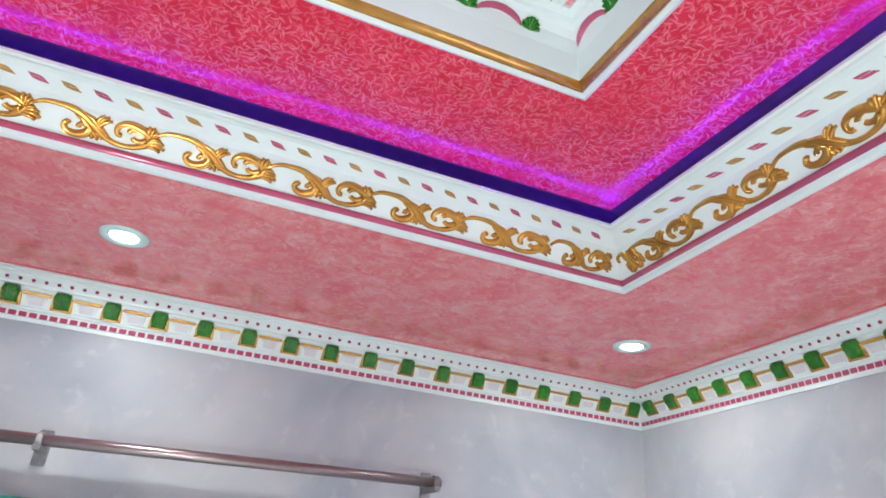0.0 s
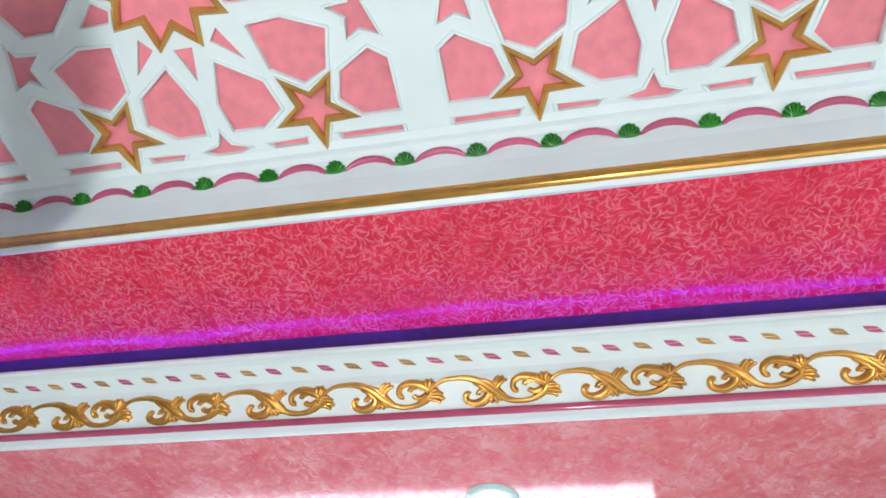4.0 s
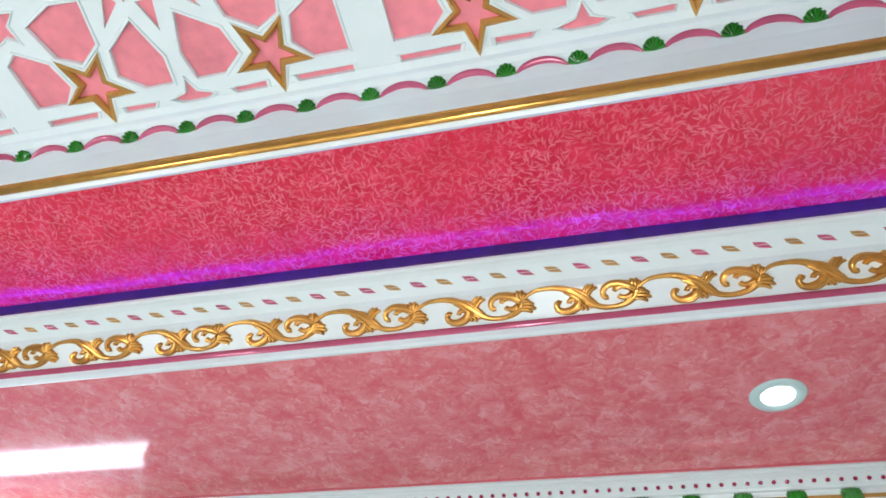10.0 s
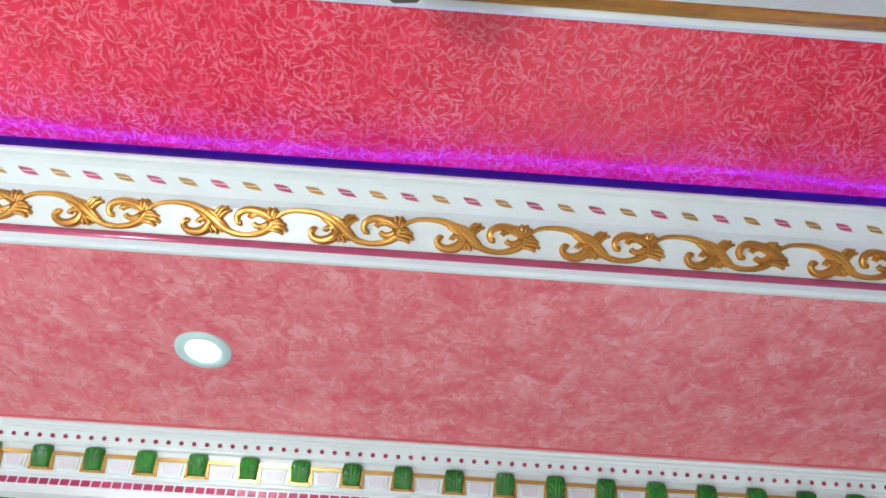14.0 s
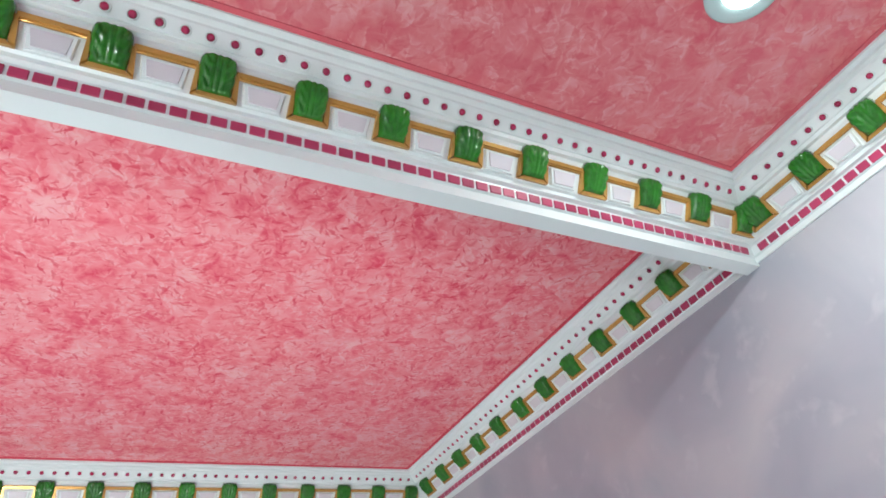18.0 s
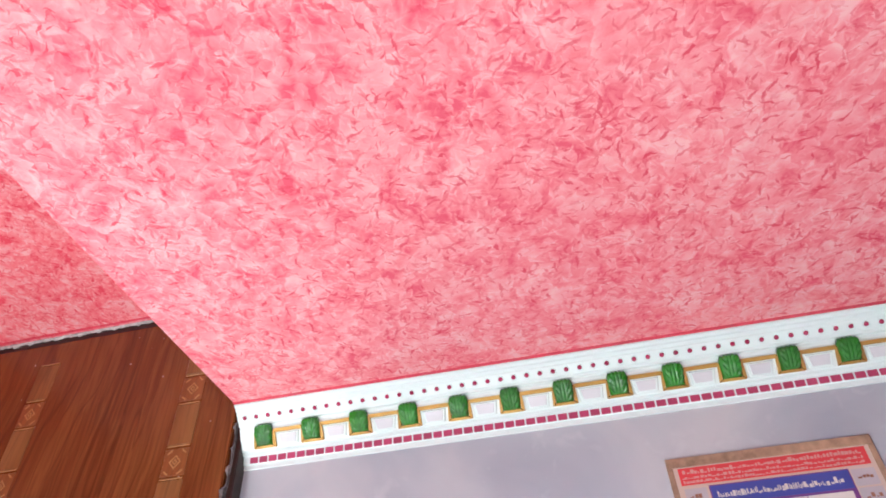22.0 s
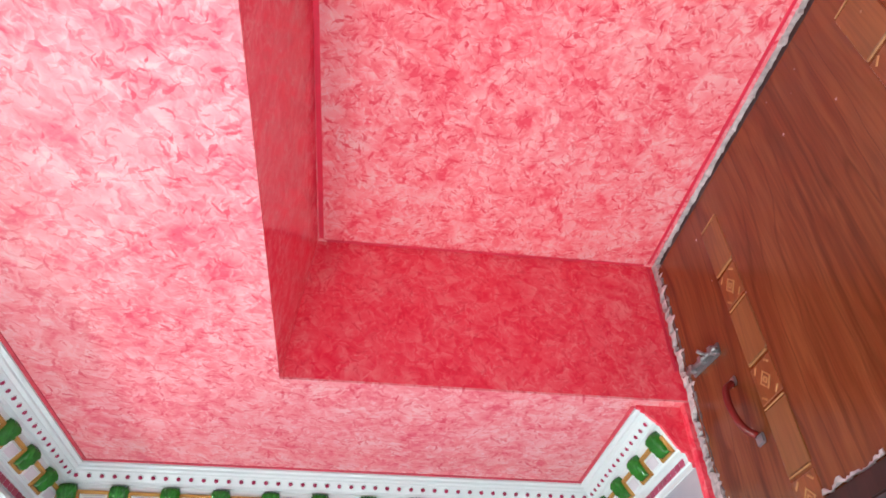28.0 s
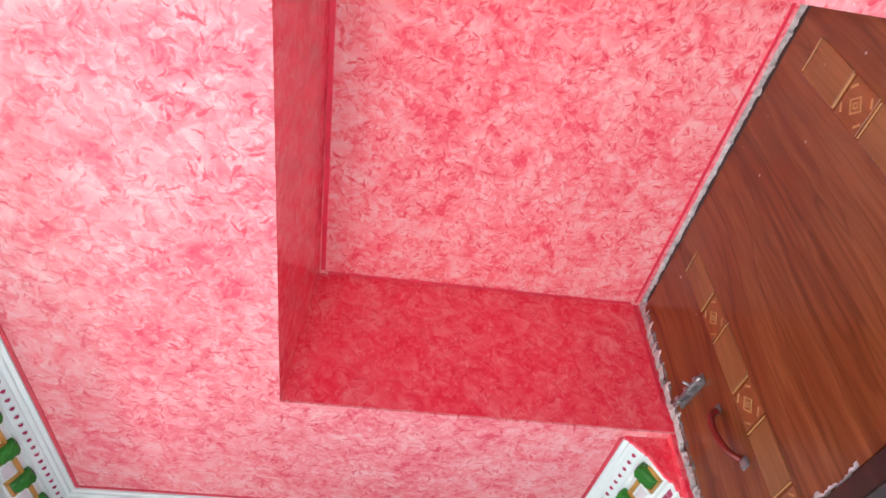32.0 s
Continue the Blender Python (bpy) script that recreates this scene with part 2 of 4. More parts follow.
def wood(name, dark, mid, light, gloss=0.3):
    n = Nodes(name, gloss)
    v = n.warp(2.2, .10)
    long = n.mapped((12, 12, .9), 0, v)
    g = n.noise(1.0, 4, .8, long, .55)
    c = n.ramp(g, [(.28, dark), (.40, mid), (.52, light), (.60, mid), (.72, light)])
    vein = n.ramp(n.math("ABSOLUTE", n.math("SUBTRACT", n.noise(1.0, 2, .5, n.mapped((21, 21, .8), 0, v), .5), .5)), [(.004, .35), (.030, 0.0)])
    c = n.mix(vein, c, [k * .45 for k in dark])
    fine = n.ramp(n.noise(1.0, 3, .2, n.mapped((260, 260, 9)), .6), [(.35, .80), (.6, 1.0)])
    c = n.mix(1.0, c, fine, "MULTIPLY")
    vo = n.t.nodes.new("ShaderNodeTexVoronoi")
    vo.inputs["Scale"].default_value = 34
    n.put(vo.inputs["Vector"], n.pos)
    speck = n.math("MULTIPLY", n.ramp(vo.outputs["Distance"], [(.05, 1.0), (.08, 0.0)]), n.ramp(n.noise(12, 2), [(.56, 0.0), (.62, .8)]))
    c = n.mix(speck, c, (.62, .55, .5))
    n.colour(c).bump(g, .1)
    return n.m


def glow(name, rgb, strength):
    n = Nodes(name, .4)
    n.b.inputs["Base Color"].default_value = (.8, .8, .8, 1)
    n.b.inputs["Emission Color"].default_value = (*rgb, 1)
    n.b.inputs["Emission Strength"].default_value = strength
    return n.m


WHITE = plain("white_gypsum_paint", (.71, .79, .79), .32, vary=.03, scale=26, bump=.10)
GOLD = plain("gold_paint", (.66, .34, .075), .23, .7, vary=.25, scale=55, bump=.15, pieces=.15)
GOLDSTAR = plain("bright_gold_paint", (.60, .33, .085), .22, .4, vary=.25, scale=45, bump=.15, pieces=.1)
GOLDFLAT = plain("flat_gold_paint", (.50, .27, .075), .35, .25, vary=.2, scale=60, pieces=.2)
MAGENTA = plain("magenta_paint", (.46, .05, .13), .3, vary=.12, scale=50, pieces=.25)
BEADP = plain("magenta_gloss_bead", (.42, .03, .10), .12, vary=.1, scale=50, bump=.02, pieces=.25)
ROSE = plain("rose_pearl_paint", (.54, .10, .19), .13, .1, vary=.15, scale=50, pieces=.15)
GREEN = plain("green_gloss_paint", (.021, .185, .014), .10, vary=.45, scale=110, bump=.3, pieces=.25)
PALE = plain("pale_lilac_paint", (.63, .62, .66), .4, vary=.04, pieces=.05)
BEZEL = plain("bezel_enamel", (.52, .70, .69), .25, vary=.02, bump=.02)
PINK = plain("lattice_pink_paint", (.78, .235, .28), .38, vary=.2, scale=45, bump=.3)
EDGE = plain("crimson_edge_paint", (.62, .05, .085), .25, vary=.15, scale=30)
EDGEBRIGHT = plain("bright_crimson_paint", (.76, .035, .085), .3, vary=.15, scale=40)
EDGESOFT = plain("salmon_edge_paint", (.66, .125, .155), .2, vary=.12, scale=30)
# violet put into the cove boards' colour to strengthen the rope light's glow
COVETINT = plain("glow_tinted_cove_board", (.12, .05, .15), .6, vary=.3)
FLOOR = plain("white_bounce_floor", (.78, .77, .75), .25, vary=.03, scale=6)
PLASTER = plain("rough_grey_plaster", (.52, .47, .47), .85, vary=.6, scale=90, bump=.8)
CRUST = plain("dark_plaster_crust", (.16, .14, .14), .9, vary=.8, scale=140, bump=.8)
FRAMEWOOD = wood("dark_frame_wood", (.010, .005, .004), (.022, .009, .007), (.04, .013, .009), .4)
WOOD = wood("red_brown_wood_laminate", (.095, .022, .008), (.150, .042, .013), (.200, .066, .021), .18)
INLAY = wood("inlay_wood", (.16, .055, .017), (.21, .080, .026), (.26, .108, .038))
INLAYRED = wood("inlay_red_wood", (.15, .04, .012), (.22, .065, .02), (.25, .08, .025))
INLAYLINE = plain("inlay_line", (.40, .20, .08), .35)
STEEL = plain("grey_steel", (.27, .27, .28), .42, .7, vary=.2, scale=90)
ROD = plain("dull_pewter", (.30, .24, .25), .28, .85, vary=.12, scale=50)
HANDLE = plain("red_brown_plastic", (.16, .015, .012), .25)
FANPAINT = plain("grey_olive_enamel", (.055, .056, .046), .35, vary=.1)
SOFFIT = marbled("pink_marbled_plaster", [(.26, (.73, .10, .15)), (.36, (.79, .19, .23)), (.48, (.81, .27, .30)), (.66, (.82, .40, .425))], (.66, .045, .085), .85, 1.0, .12, gloss=.2)
# recess sides redder to carry shade; the painted cornice end and jamb share it
RECESSP = marbled("red_paint_and_shade_plaster", [(.26, (.84, .030, .075)), (.38, (.87, .060, .105)), (.50, (.89, .115, .155)), (.70, (.90, .22, .25))], (.72, .02, .055), .6, 1.2, .14, True)
# recess top brighter than the bay ceiling, to make up for missing light
RECESST = marbled("brightened_pink_marbled_plaster", [(.26, (.82, .085, .13)), (.36, (.86, .18, .22)), (.48, (.87, .28, .31)), (.66, (.86, .43, .455))], (.74, .035, .075), .9, 1.15, .13, gloss=.3)
SALMON = marbled("salmon_marbled_plaster", [(.26, (.66, .118, .15)), (.38, (.69, .17, .195)), (.50, (.72, .225, .245)), (.68, (.77, .35, .36))], (.62, .085, .115), .6, .9, .09)
REDP, WALLP = stippled_red(), sponged_wall()
LAMPGLOW = glow("lamp_diffuser", (.88, 1, .98), 7)
TUBEGLOW = glow("tube_diffuser", (.68, .84, 1), 12)
LEDGLOW = glow("led_purple", (.09, .015, 1.0), 9)
LEDDOT = glow("led_dot", (.11, .03, 1.0), 120)
LEDGLOW.node_tree.nodes["Principled BSDF"].inputs["Base Color"].default_value = (.05, .04, .08, 1)


# ---- mesh helpers ----
def finish(name, bm, mat, smooth=False):
    bmesh.ops.recalc_face_normals(bm, faces=bm.faces)
    me = bpy.data.meshes.new(name)
    bm.to_mesh(me)
    bm.free()
    if smooth:
        for p in me.polygons:
            p.use_smooth = True
    me.materials.append(mat)
    return me


def part(name, bm, mat, parent=None, label="", smooth=False):
    ob = new(name, finish(name, bm, mat, smooth))
    if parent:
        ob.parent = parent
    return tagged(ob, label)


def piece(name, me, parent, m):
    """One more object on a shared mesh, at the pose m."""
    ob = new(name, me)
    ob.parent = parent
    ob.matrix_basis = m
    return ob


def box(bm, x0, x1, y0, y1, z0, z1):
    v = [bm.verts.new((x, y, z)) for z in (z0, z1) for x, y in ((x0, y0), (x1, y0), (x1, y1), (x0, y1))]
    for f in ((0, 3, 2, 1), (4, 5, 6, 7), (0, 1, 5, 4), (1, 2, 6, 5), (2, 3, 7, 6), (3, 0, 4, 7)):
        bm.faces.new([v[i] for i in f])
    return bm


def soft_box(x0, x1, y0, y1, z0, z1, r=.003, seg=2):
    bm = box(bmesh.new(), x0, x1, y0, y1, z0, z1)
    bmesh.ops.bevel(bm, geom=bm.edges[:], offset=r, segments=seg, affect="EDGES")
    return bm


def slab(name, x0, x1, y0, y1, z0, z1, mat, parent=None, label=""):
    return part(name, box(bmesh.new(), x0, x1, y0, y1, z0, z1), mat, parent, label)


def structure(ob, label, category):
    return tagged(ob, label, category, kind="structure")


def prism(points, z0, z1, inset=0.0, bm=None):
    """A flat polygon (x, y) made into a plate from z0 to z1; inset narrows its top."""
    bm = bm or bmesh.new()
    c = sum((Vector(p) for p in points), Vector((0, 0))) / len(points)
    a = [bm.verts.new((x, y, z0)) for x, y in points]
    b = [bm.verts.new((*(Vector(p) + (c - Vector(p)).normalized() * inset), z1)) for p in points]
    n = len(points)
    for i in range(n):
        bm.faces.new((a[i], a[(i + 1) % n], b[(i + 1) % n], b[i]))
    bm.faces.new(a[::-1])
    bm.faces.new(b)
    return bm


def lathe(profile, segments=32, bm=None):
    bm = bm or bmesh.new()
    rings = []
    for r, z in profile:
        rings.append([bm.verts.new((r * math.cos(math.tau * i / segments), r * math.sin(math.tau * i / segments), z)) for i in range(segments)])
    for a, b in zip(rings, rings[1:]):
        for i in range(segments):
            bm.faces.new((a[i], a[(i + 1) % segments], b[(i + 1) % segments], b[i]))
    bm.faces.new(rings[0][::-1])
    bm.faces.new(rings[-1])
    return bm


def smooth_line(points, steps=5):
    """Points of a smooth curve through the given ones."""
    p = [Vector(q) for q in points]
    out = []
    for i in range(len(p) - 1):
        a, b, c, d = p[max(i - 1, 0)], p[i], p[i + 1], p[min(i + 2, len(p) - 1)]
        for k in range(steps):
            t = k / steps
            out.append(.5 * ((2 * b) + (c - a) * t + (2 * a - 5 * b + 4 * c - d) * t * t + (3 * b - a - 3 * c + d) * t ** 3))
    return out + [p[-1]]


def relief(bm, points, radii, height, steps=4, base=0.0):
    """A half-round raised stroke along a curve on the plane z = base."""
    line = smooth_line(points, steps)
    n = len(line)
    rows = []
    for i, q in enumerate(line):
        u = (line[min(i + 1, n - 1)] - line[max(i - 1, 0)]).normalized()
        side = Vector((-u.y, u.x))
        f = i / (n - 1) * (len(radii) - 1)
        k = min(int(f), len(radii) - 2)
        r = radii[k] + (radii[k + 1] - radii[k]) * (f - k)
        h = height * (.45 + .55 * r / max(radii))
        rows.append([bm.verts.new((*(q + side * r * c), base + h * s)) for c, s in ((-1, -.3), (-.75, .62), (0, 1), (.75, .62), (1, -.3))])
    for a, b in zip(rows, rows[1:]):
        for i in range(4):
            bm.faces.new((a[i], a[i + 1], b[i + 1], b[i]))
    bm.faces.new(rows[0])
    bm.faces.new(rows[-1][::-1])
    return bm


def tube(bm, points, r, sides=10):
    p = [Vector(q) for q in points]
    rings = []
    for i, q in enumerate(p):
        u = (p[min(i + 1, len(p) - 1)] - p[max(i - 1, 0)]).normalized()
        a = u.orthogonal().normalized()
        if rings:
            a = (last - u * last.dot(u)).normalized()
        last = a
        b = u.cross(a)
        rings.append([bm.verts.new(q + (a * math.cos(math.tau * k / sides) + b * math.sin(math.tau * k / sides)) * r) for k in range(sides)])
    for a, b in zip(rings, rings[1:]):
        for i in range(sides):
            bm.faces.new((a[i], a[(i + 1) % sides], b[(i + 1) % sides], b[i]))
    bm.faces.new(rings[0][::-1])
    bm.faces.new(rings[-1])
    return bm


def run(bm, p0, p1, n, prof, m0=1, m1=1):
    """A moulding profile (distance from the wall, height) drawn from p0 to p1, with mitred ends."""
    p0, p1, n = Vector((*p0, 0)), Vector((*p1, 0)), Vector((*n, 0))
    u = (p1 - p0).normalized()
    a = [bm.verts.new(p0 + n * d + u * (m0 * d) + Vector((0, 0, z))) for d, z in prof]
    b = [bm.verts.new(p1 + n * d - u * (m1 * d) + Vector((0, 0, z))) for d, z in prof]
    for i in range(len(prof)):
        j = (i + 1) % len(prof)
        bm.faces.new((a[i], a[j], b[j], b[i]))
    bm.faces.new(a[::-1])
    bm.faces.new(b)
    return bm


def on_slope(u, n, point, a, b, along):
    """Pose on a moulding's band from a to b (distance, height): x along it, y up the band, z out of it."""
    u, n = Vector((*u, 0)), Vector((*n, 0))
    w = (n * (b[0] - a[0]) + Vector((0, 0, b[1] - a[1]))).normalized()
    if w.z < 0:
        w = -w
    out = u.cross(w)
    if out.dot(n) < 0 and abs(out.dot(n)) > 1e-6:
        u = -u
        out = u.cross(w)
    mid = Vector((*point, 0)) + n * ((a[0] + b[0]) / 2) + Vector((0, 0, (a[1] + b[1]) / 2)) + Vector((*along, 0))
    m = Matrix((u, w, out)).transposed().to_4x4()
    m.translation = mid
    return m


# ---- shell of the place ----
# floor never in view; its white is chosen to throw light upward
structure(slab("floor", XL - .2, XR + .2, YO - .2, Y1 + .2, -0.1, 0, FLOOR), "unseen floor, made white to bounce light upward", "floor")
structure(slab("wall_west", XL - .15, XL, YO, YW, 0, 3.1, WALLP), "lavender sponge-painted wall behind a curtain rod", "wall")
structure(slab("wall_east", XR, XR + .15, YO - .15, Y1 + .15, 0, 3.1, WALLP), "lavender sponge-painted end wall", "wall")
structure(slab("wall_south", XL - .15, XR, YO - .15, YO, 0, 3.1, WALLP), "plain lavender wall", "wall")
structure(slab("wall_north", XL - .15, X2, YW, YW + .15, 0, 3.1, WALLP), "lavender sponge-painted wall with a tube light", "wall")
structure(slab("wall_bay_north", REC[1], XR, Y1, Y1 + .15, 0, 3.1, WALLP), "lavender sponge-painted wall with a printed poster", "wall")
structure(slab("wall_bay_west", X2 - .15, X2, YW + .15, Y1B, 0, 3.1, WALLP), "lavender sponge-painted end wall of the bay", "wall")
structure(slab("wall_bay_stub", X2 - .15, REC[0] - .004, Y1B, Y1 + .15, 0, 3.1, WALLP), "short lavender wall beside the wooden shutter", "wall")
structure(slab("wall_under_shutter", REC[0] - .004, REC[1], Y1 + .02, Y1 + .15, 0, 2.29, WALLP), "pale wall below the wooden shutter", "wall")
# made-up window frames round the fill lamps, never in view
for k, (place, turn, _) in enumerate(FILL_WINDOWS):
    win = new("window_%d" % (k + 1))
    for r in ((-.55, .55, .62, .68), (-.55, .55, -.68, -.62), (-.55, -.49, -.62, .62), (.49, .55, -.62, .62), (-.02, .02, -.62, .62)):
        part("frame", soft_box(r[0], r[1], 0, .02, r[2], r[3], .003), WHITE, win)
    structure(win, "white window frame, unseen and made up, round a fill lamp", "window").matrix_basis = Matrix.Translation(place) @ pose(0, 0, 0, 0, 0, turn)
structure(slab("beam", X2, XR, *BEAM, H - .104, H + .1, WHITE), "white painted beam between room and bay", "beam")
structure(slab("beam_underside", X2 + .001, XR - .001, BEAM[0] - .004, BEAM[1] + .014, H - .110, H - .1045, WHITE), "white board closing the underside of the beam", "beam")
# slab added out of view to keep background light out
structure(slab("ceiling_slab", XL - .15, XR + .15, YO - .15, Y1 + .15, 3.1, 3.2, WHITE), "unseen slab added over the false ceiling to block sky light", "ceiling")


def sheet_with_hole(name, outer, hole, z, thick, mat):
    """One plate with a rectangular opening."""
    x0, x1, y0, y1 = outer
    a, b, c, d = hole
    bm = bmesh.new()
    grid_x, grid_y = sorted({x0, a, b, x1}), sorted({y0, c, d, y1})
    vert = {(x, y, k): bm.verts.new((x, y, z + k * thick)) for x in grid_x for y in grid_y for k in (0, 1)}
    for xa, xb in zip(grid_x, grid_x[1:]):
        for ya, yb in zip(grid_y, grid_y[1:]):
            if xa >= a and xb <= b and ya >= c and yb <= d:
                continue
            for k in (0, 1):
                bm.faces.new([vert[x, y, k] for x, y in ((xa, ya), (xb, ya), (xb, yb), (xa, yb))])
    for e in [e for e in bm.edges if len(e.link_faces) == 1 and e.verts[0].co.z < z + thick / 2]:
        p, q = e.verts
        bm.faces.new((p, q, above(bm, q, thick), above(bm, p, thick)))
    return part(name, bm, mat)


def above(bm, v, up):
    want = v.co + Vector((0, 0, up))
    return min(bm.verts, key=lambda o: (o.co - want).length_squared)


structure(sheet_with_hole("ceiling_soffit", (XL, XR, YO, BEAM[0]), (TRAY[0] + .003, TRAY[1] - .003, TRAY[3] + .003, TRAY[2] - .003), H, .018, SALMON), "glossy salmon pink marbled plaster soffit round the tray", "ceiling")
bm = bmesh.new()
flat = [(X2, BEAM[1]), (XR, BEAM[1]), (XR, Y1 + .02), (REC[1], Y1 + .02), (REC[1] + .006, REC[2] + .006), (REC[0], REC[2]), (REC[0], Y1 + .02), (X2, Y1 + .02)]
va = [[bm.verts.new((x, y, z)) for x, y in flat] for z in (H, H + .004)]
for q in va:
    for i in ((0, 1, 4, 5), (1, 2, 3, 4), (0, 5, 6, 7)):
        bm.faces.new([q[k] for k in i])
for k in range(8):
    bm.faces.new((va[0][k], va[0][(k + 1) % 8], va[1][(k + 1) % 8], va[1][k]))
structure(part("ceiling_bay", bm, SOFFIT), "glossy pink and red marbled plaster ceiling", "ceiling")
COVE = .088    # how far the upper ceiling goes back over the moulding
structure(sheet_with_hole("ceiling_upper", (TRAY[0] + COVE, TRAY[1] - COVE, TRAY[3] + COVE, TRAY[2] - COVE), (PANEL[0] + .02, PANEL[1] - .02, PANEL[3] + .02, PANEL[2] - .02), RED, .02, REDP), "red stippled plaster tray ceiling with pink strokes", "ceiling")
bm = bmesh.new()
x0, x1, y0, y1 = TRAY[0] + COVE, TRAY[1] - COVE, TRAY[3] + COVE, TRAY[2] - COVE
for r in ((x0 - .085, x1 + .085, y1 + .075, y1 + .085), (x0 - .085, x1 + .085, y0 - .085, y0 - .075), (x0 - .085, x0 - .075, y0 - .075, y1 + .075), (x1 + .075, x1 + .085, y0 - .075, y1 + .075)):
    box(bm, *r, H + .03, RED + .05)
for r in ((x0 - .085, x1 + .085, y1 - .01, y1 + .085), (x0 - .085, x1 + .085, y0 - .085, y0 + .01), (x0 - .085, x0 + .01, y0 + .01, y1 - .01), (x1 - .01, x1 + .085, y0 + .01, y1 - .01)):
    box(bm, *r, RED + .0505, RED + .06)
structure(part("cove_board", bm, COVETINT), "dark boards closing the light cove, violet glow put into their colour", "cove")

# recess over the shutter, its sides leaning in a little
bm = bmesh.new()
low = [(REC[0], REC[2], H + .0035), (REC[1] + .006, REC[2] + .006, H + .0035), (REC[1], Y1 + .02, H + .0035), (REC[0], Y1 + .02, H + .0035)]
top = [(REC[0] + .012, REC[2] + .026, ZREC), (REC[1] + .002, REC[2] + .030, ZREC), (REC[1], Y1 + .02, ZREC), (REC[0] + .012, Y1 + .02, ZREC)]
a, b = [bm.verts.new(p) for p in low], [bm.verts.new(p) for p in top]
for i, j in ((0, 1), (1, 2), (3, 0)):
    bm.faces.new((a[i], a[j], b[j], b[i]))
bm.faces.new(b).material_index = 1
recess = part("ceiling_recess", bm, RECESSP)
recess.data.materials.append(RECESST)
mod = recess.modifiers.new("thick", "SOLIDIFY")
mod.thickness, mod.offset = .012, 1
structure(recess, "pink marbled recess above the wooden shutter, shade put into its red sides", "ceiling")


# ---- cornice of the walls ----
CORN = [(0, H - .0005), (.078, H - .0005), (.078, H - .005), (.071, H - .007), (.070, H - .011), (.064, H - .013), (.063, H - .016), (.051, H - .028), (.049, H - .028), (.047, H - .033),
        (.042, H - .034), (.041, H - .038), (.021, H - .073), (.017, H - .074), (.016, H - .079), (.010, H - .080), (.009, H - .083), (.007, H - .094), (.003, H - .095), (.003, H - .104), (0, H - .104)]
DOTS = ((.063, H - .016), (.051, H - .028))
BLOCKS = ((.041, H - .038), (.021, H - .073))
DASHES = ((.009, H - .083), (.007, H - .094))


def green_block():
    """A glossy fluted pillow with a rounded head."""
    bm = bmesh.new()
    rows = []
    nx, ny = 18, 18
    for j in range(ny + 1):
        k = j / ny
        half = .0158 + .0020 * min(1, k / .5)
        if k > .80:
            half *= math.sqrt(1 - .26 * ((k - .80) / .20) ** 2)
        row = []
        for i in range(nx + 1):
            q = -1 + 2 * i / nx
            z = .0098 + .0055 * math.sin(k * 2.4) - .0060 * max(0, abs(q) - .72) ** 2 / .0784
            # upright flutes in the middle, slanting leaf ribs to both sides
            if abs(q) < .34:
                z += .0011 * math.cos(q * 18.5)
            else:
                z += .0013 * math.cos(math.tau * (k * 3.2 - abs(q) * 2.1))
            if j == 0 or j == ny:
                z *= .62
            scallop = .0012 * math.cos(q * 14) if j == ny else 0
            row.append(bm.verts.new((q * half, -.0150 + .0400 * k + scallop - .002 * (abs(q) ** 3) * (k > .85), z)))
        rows.append(row)
    for a, b in zip(rows, rows[1:]):
        for i in range(nx):
            bm.faces.new((a[i], a[i + 1], b[i + 1], b[i]))
    rim = [r[0] for r in rows] + rows[-1][1:] + [r[-1] for r in rows[-2::-1]] + rows[0][-2:0:-1]
    low = [bm.verts.new((v.co.x, v.co.y, -.002)) for v in rim]
    for i in range(len(rim)):
        j = (i + 1) % len(rim)
        bm.faces.new((rim[i], rim[j], low[j], low[i]))
    bm.faces.new(low)
    return finish("block", bm, GREEN, True)


def gold_holder():
    bm = bmesh.new()
    for pts in (((-.0205, .013), (-.0170, .013), (-.0165, -.0150), (-.0225, -.0200)), ((.0215, .013), (.0170, .013), (.0165, -.0150), (.0232, -.0200)),
                ((-.0170, -.0150), (.0170, -.0150), (.0232, -.0200), (-.0225, -.0200))):
        prism(pts, -.001, .0055, .0015, bm)
    return finish("holder", bm, GOLDSTAR)


def bezel():
    bm = lathe([(.0041, -.001), (.0041, .0008), (.0036, .0023), (.0024, .0034), (.0008, .0039)], 12)
    return finish("bead", bm, BEADP, True)


def cup():
    """Raised white rim round a bead."""
    return finish("bead_cup", lathe([(.0062, -.001), (.0060, .0012), (.0051, .0020), (.0043, .0010), (.0041, -.001)], 14), WHITE, True)


BLOCK_ME, HOLDER_ME, BEAD_ME, CUP_ME = green_block(), gold_holder(), bezel(), cup()
strip = soft_box(-(S - .037) / 2, (S - .037) / 2, .0072, .0142, -.001, .0030, .0010, 1)
prism([(-(S - .037) / 2, .0095), ((S - .037) / 2, .0095), ((S - .037) / 2, .0145), (-(S - .037) / 2, .0145)], .0028, .0055, .0008, strip)
STRIP_ME = finish("gold_strip", strip, GOLDSTAR)
FIELD_ME = finish("field", prism(((-.0185, .0030), (.0185, .0030), (.0155, -.0155), (-.0155, -.0155)), -.001, .0052, .0018), PALE)
RIM_ME = finish("field_rim", prism(((-.0232, .0055), (.0232, .0055), (.0198, -.0185), (-.0198, -.0185)), -.001, .0036, .0026), WHITE)
DASH_ME = finish("dash", soft_box(-.0080, .0080, -.0056, .0056, -.001, .0018, .0007, 1), MAGENTA)


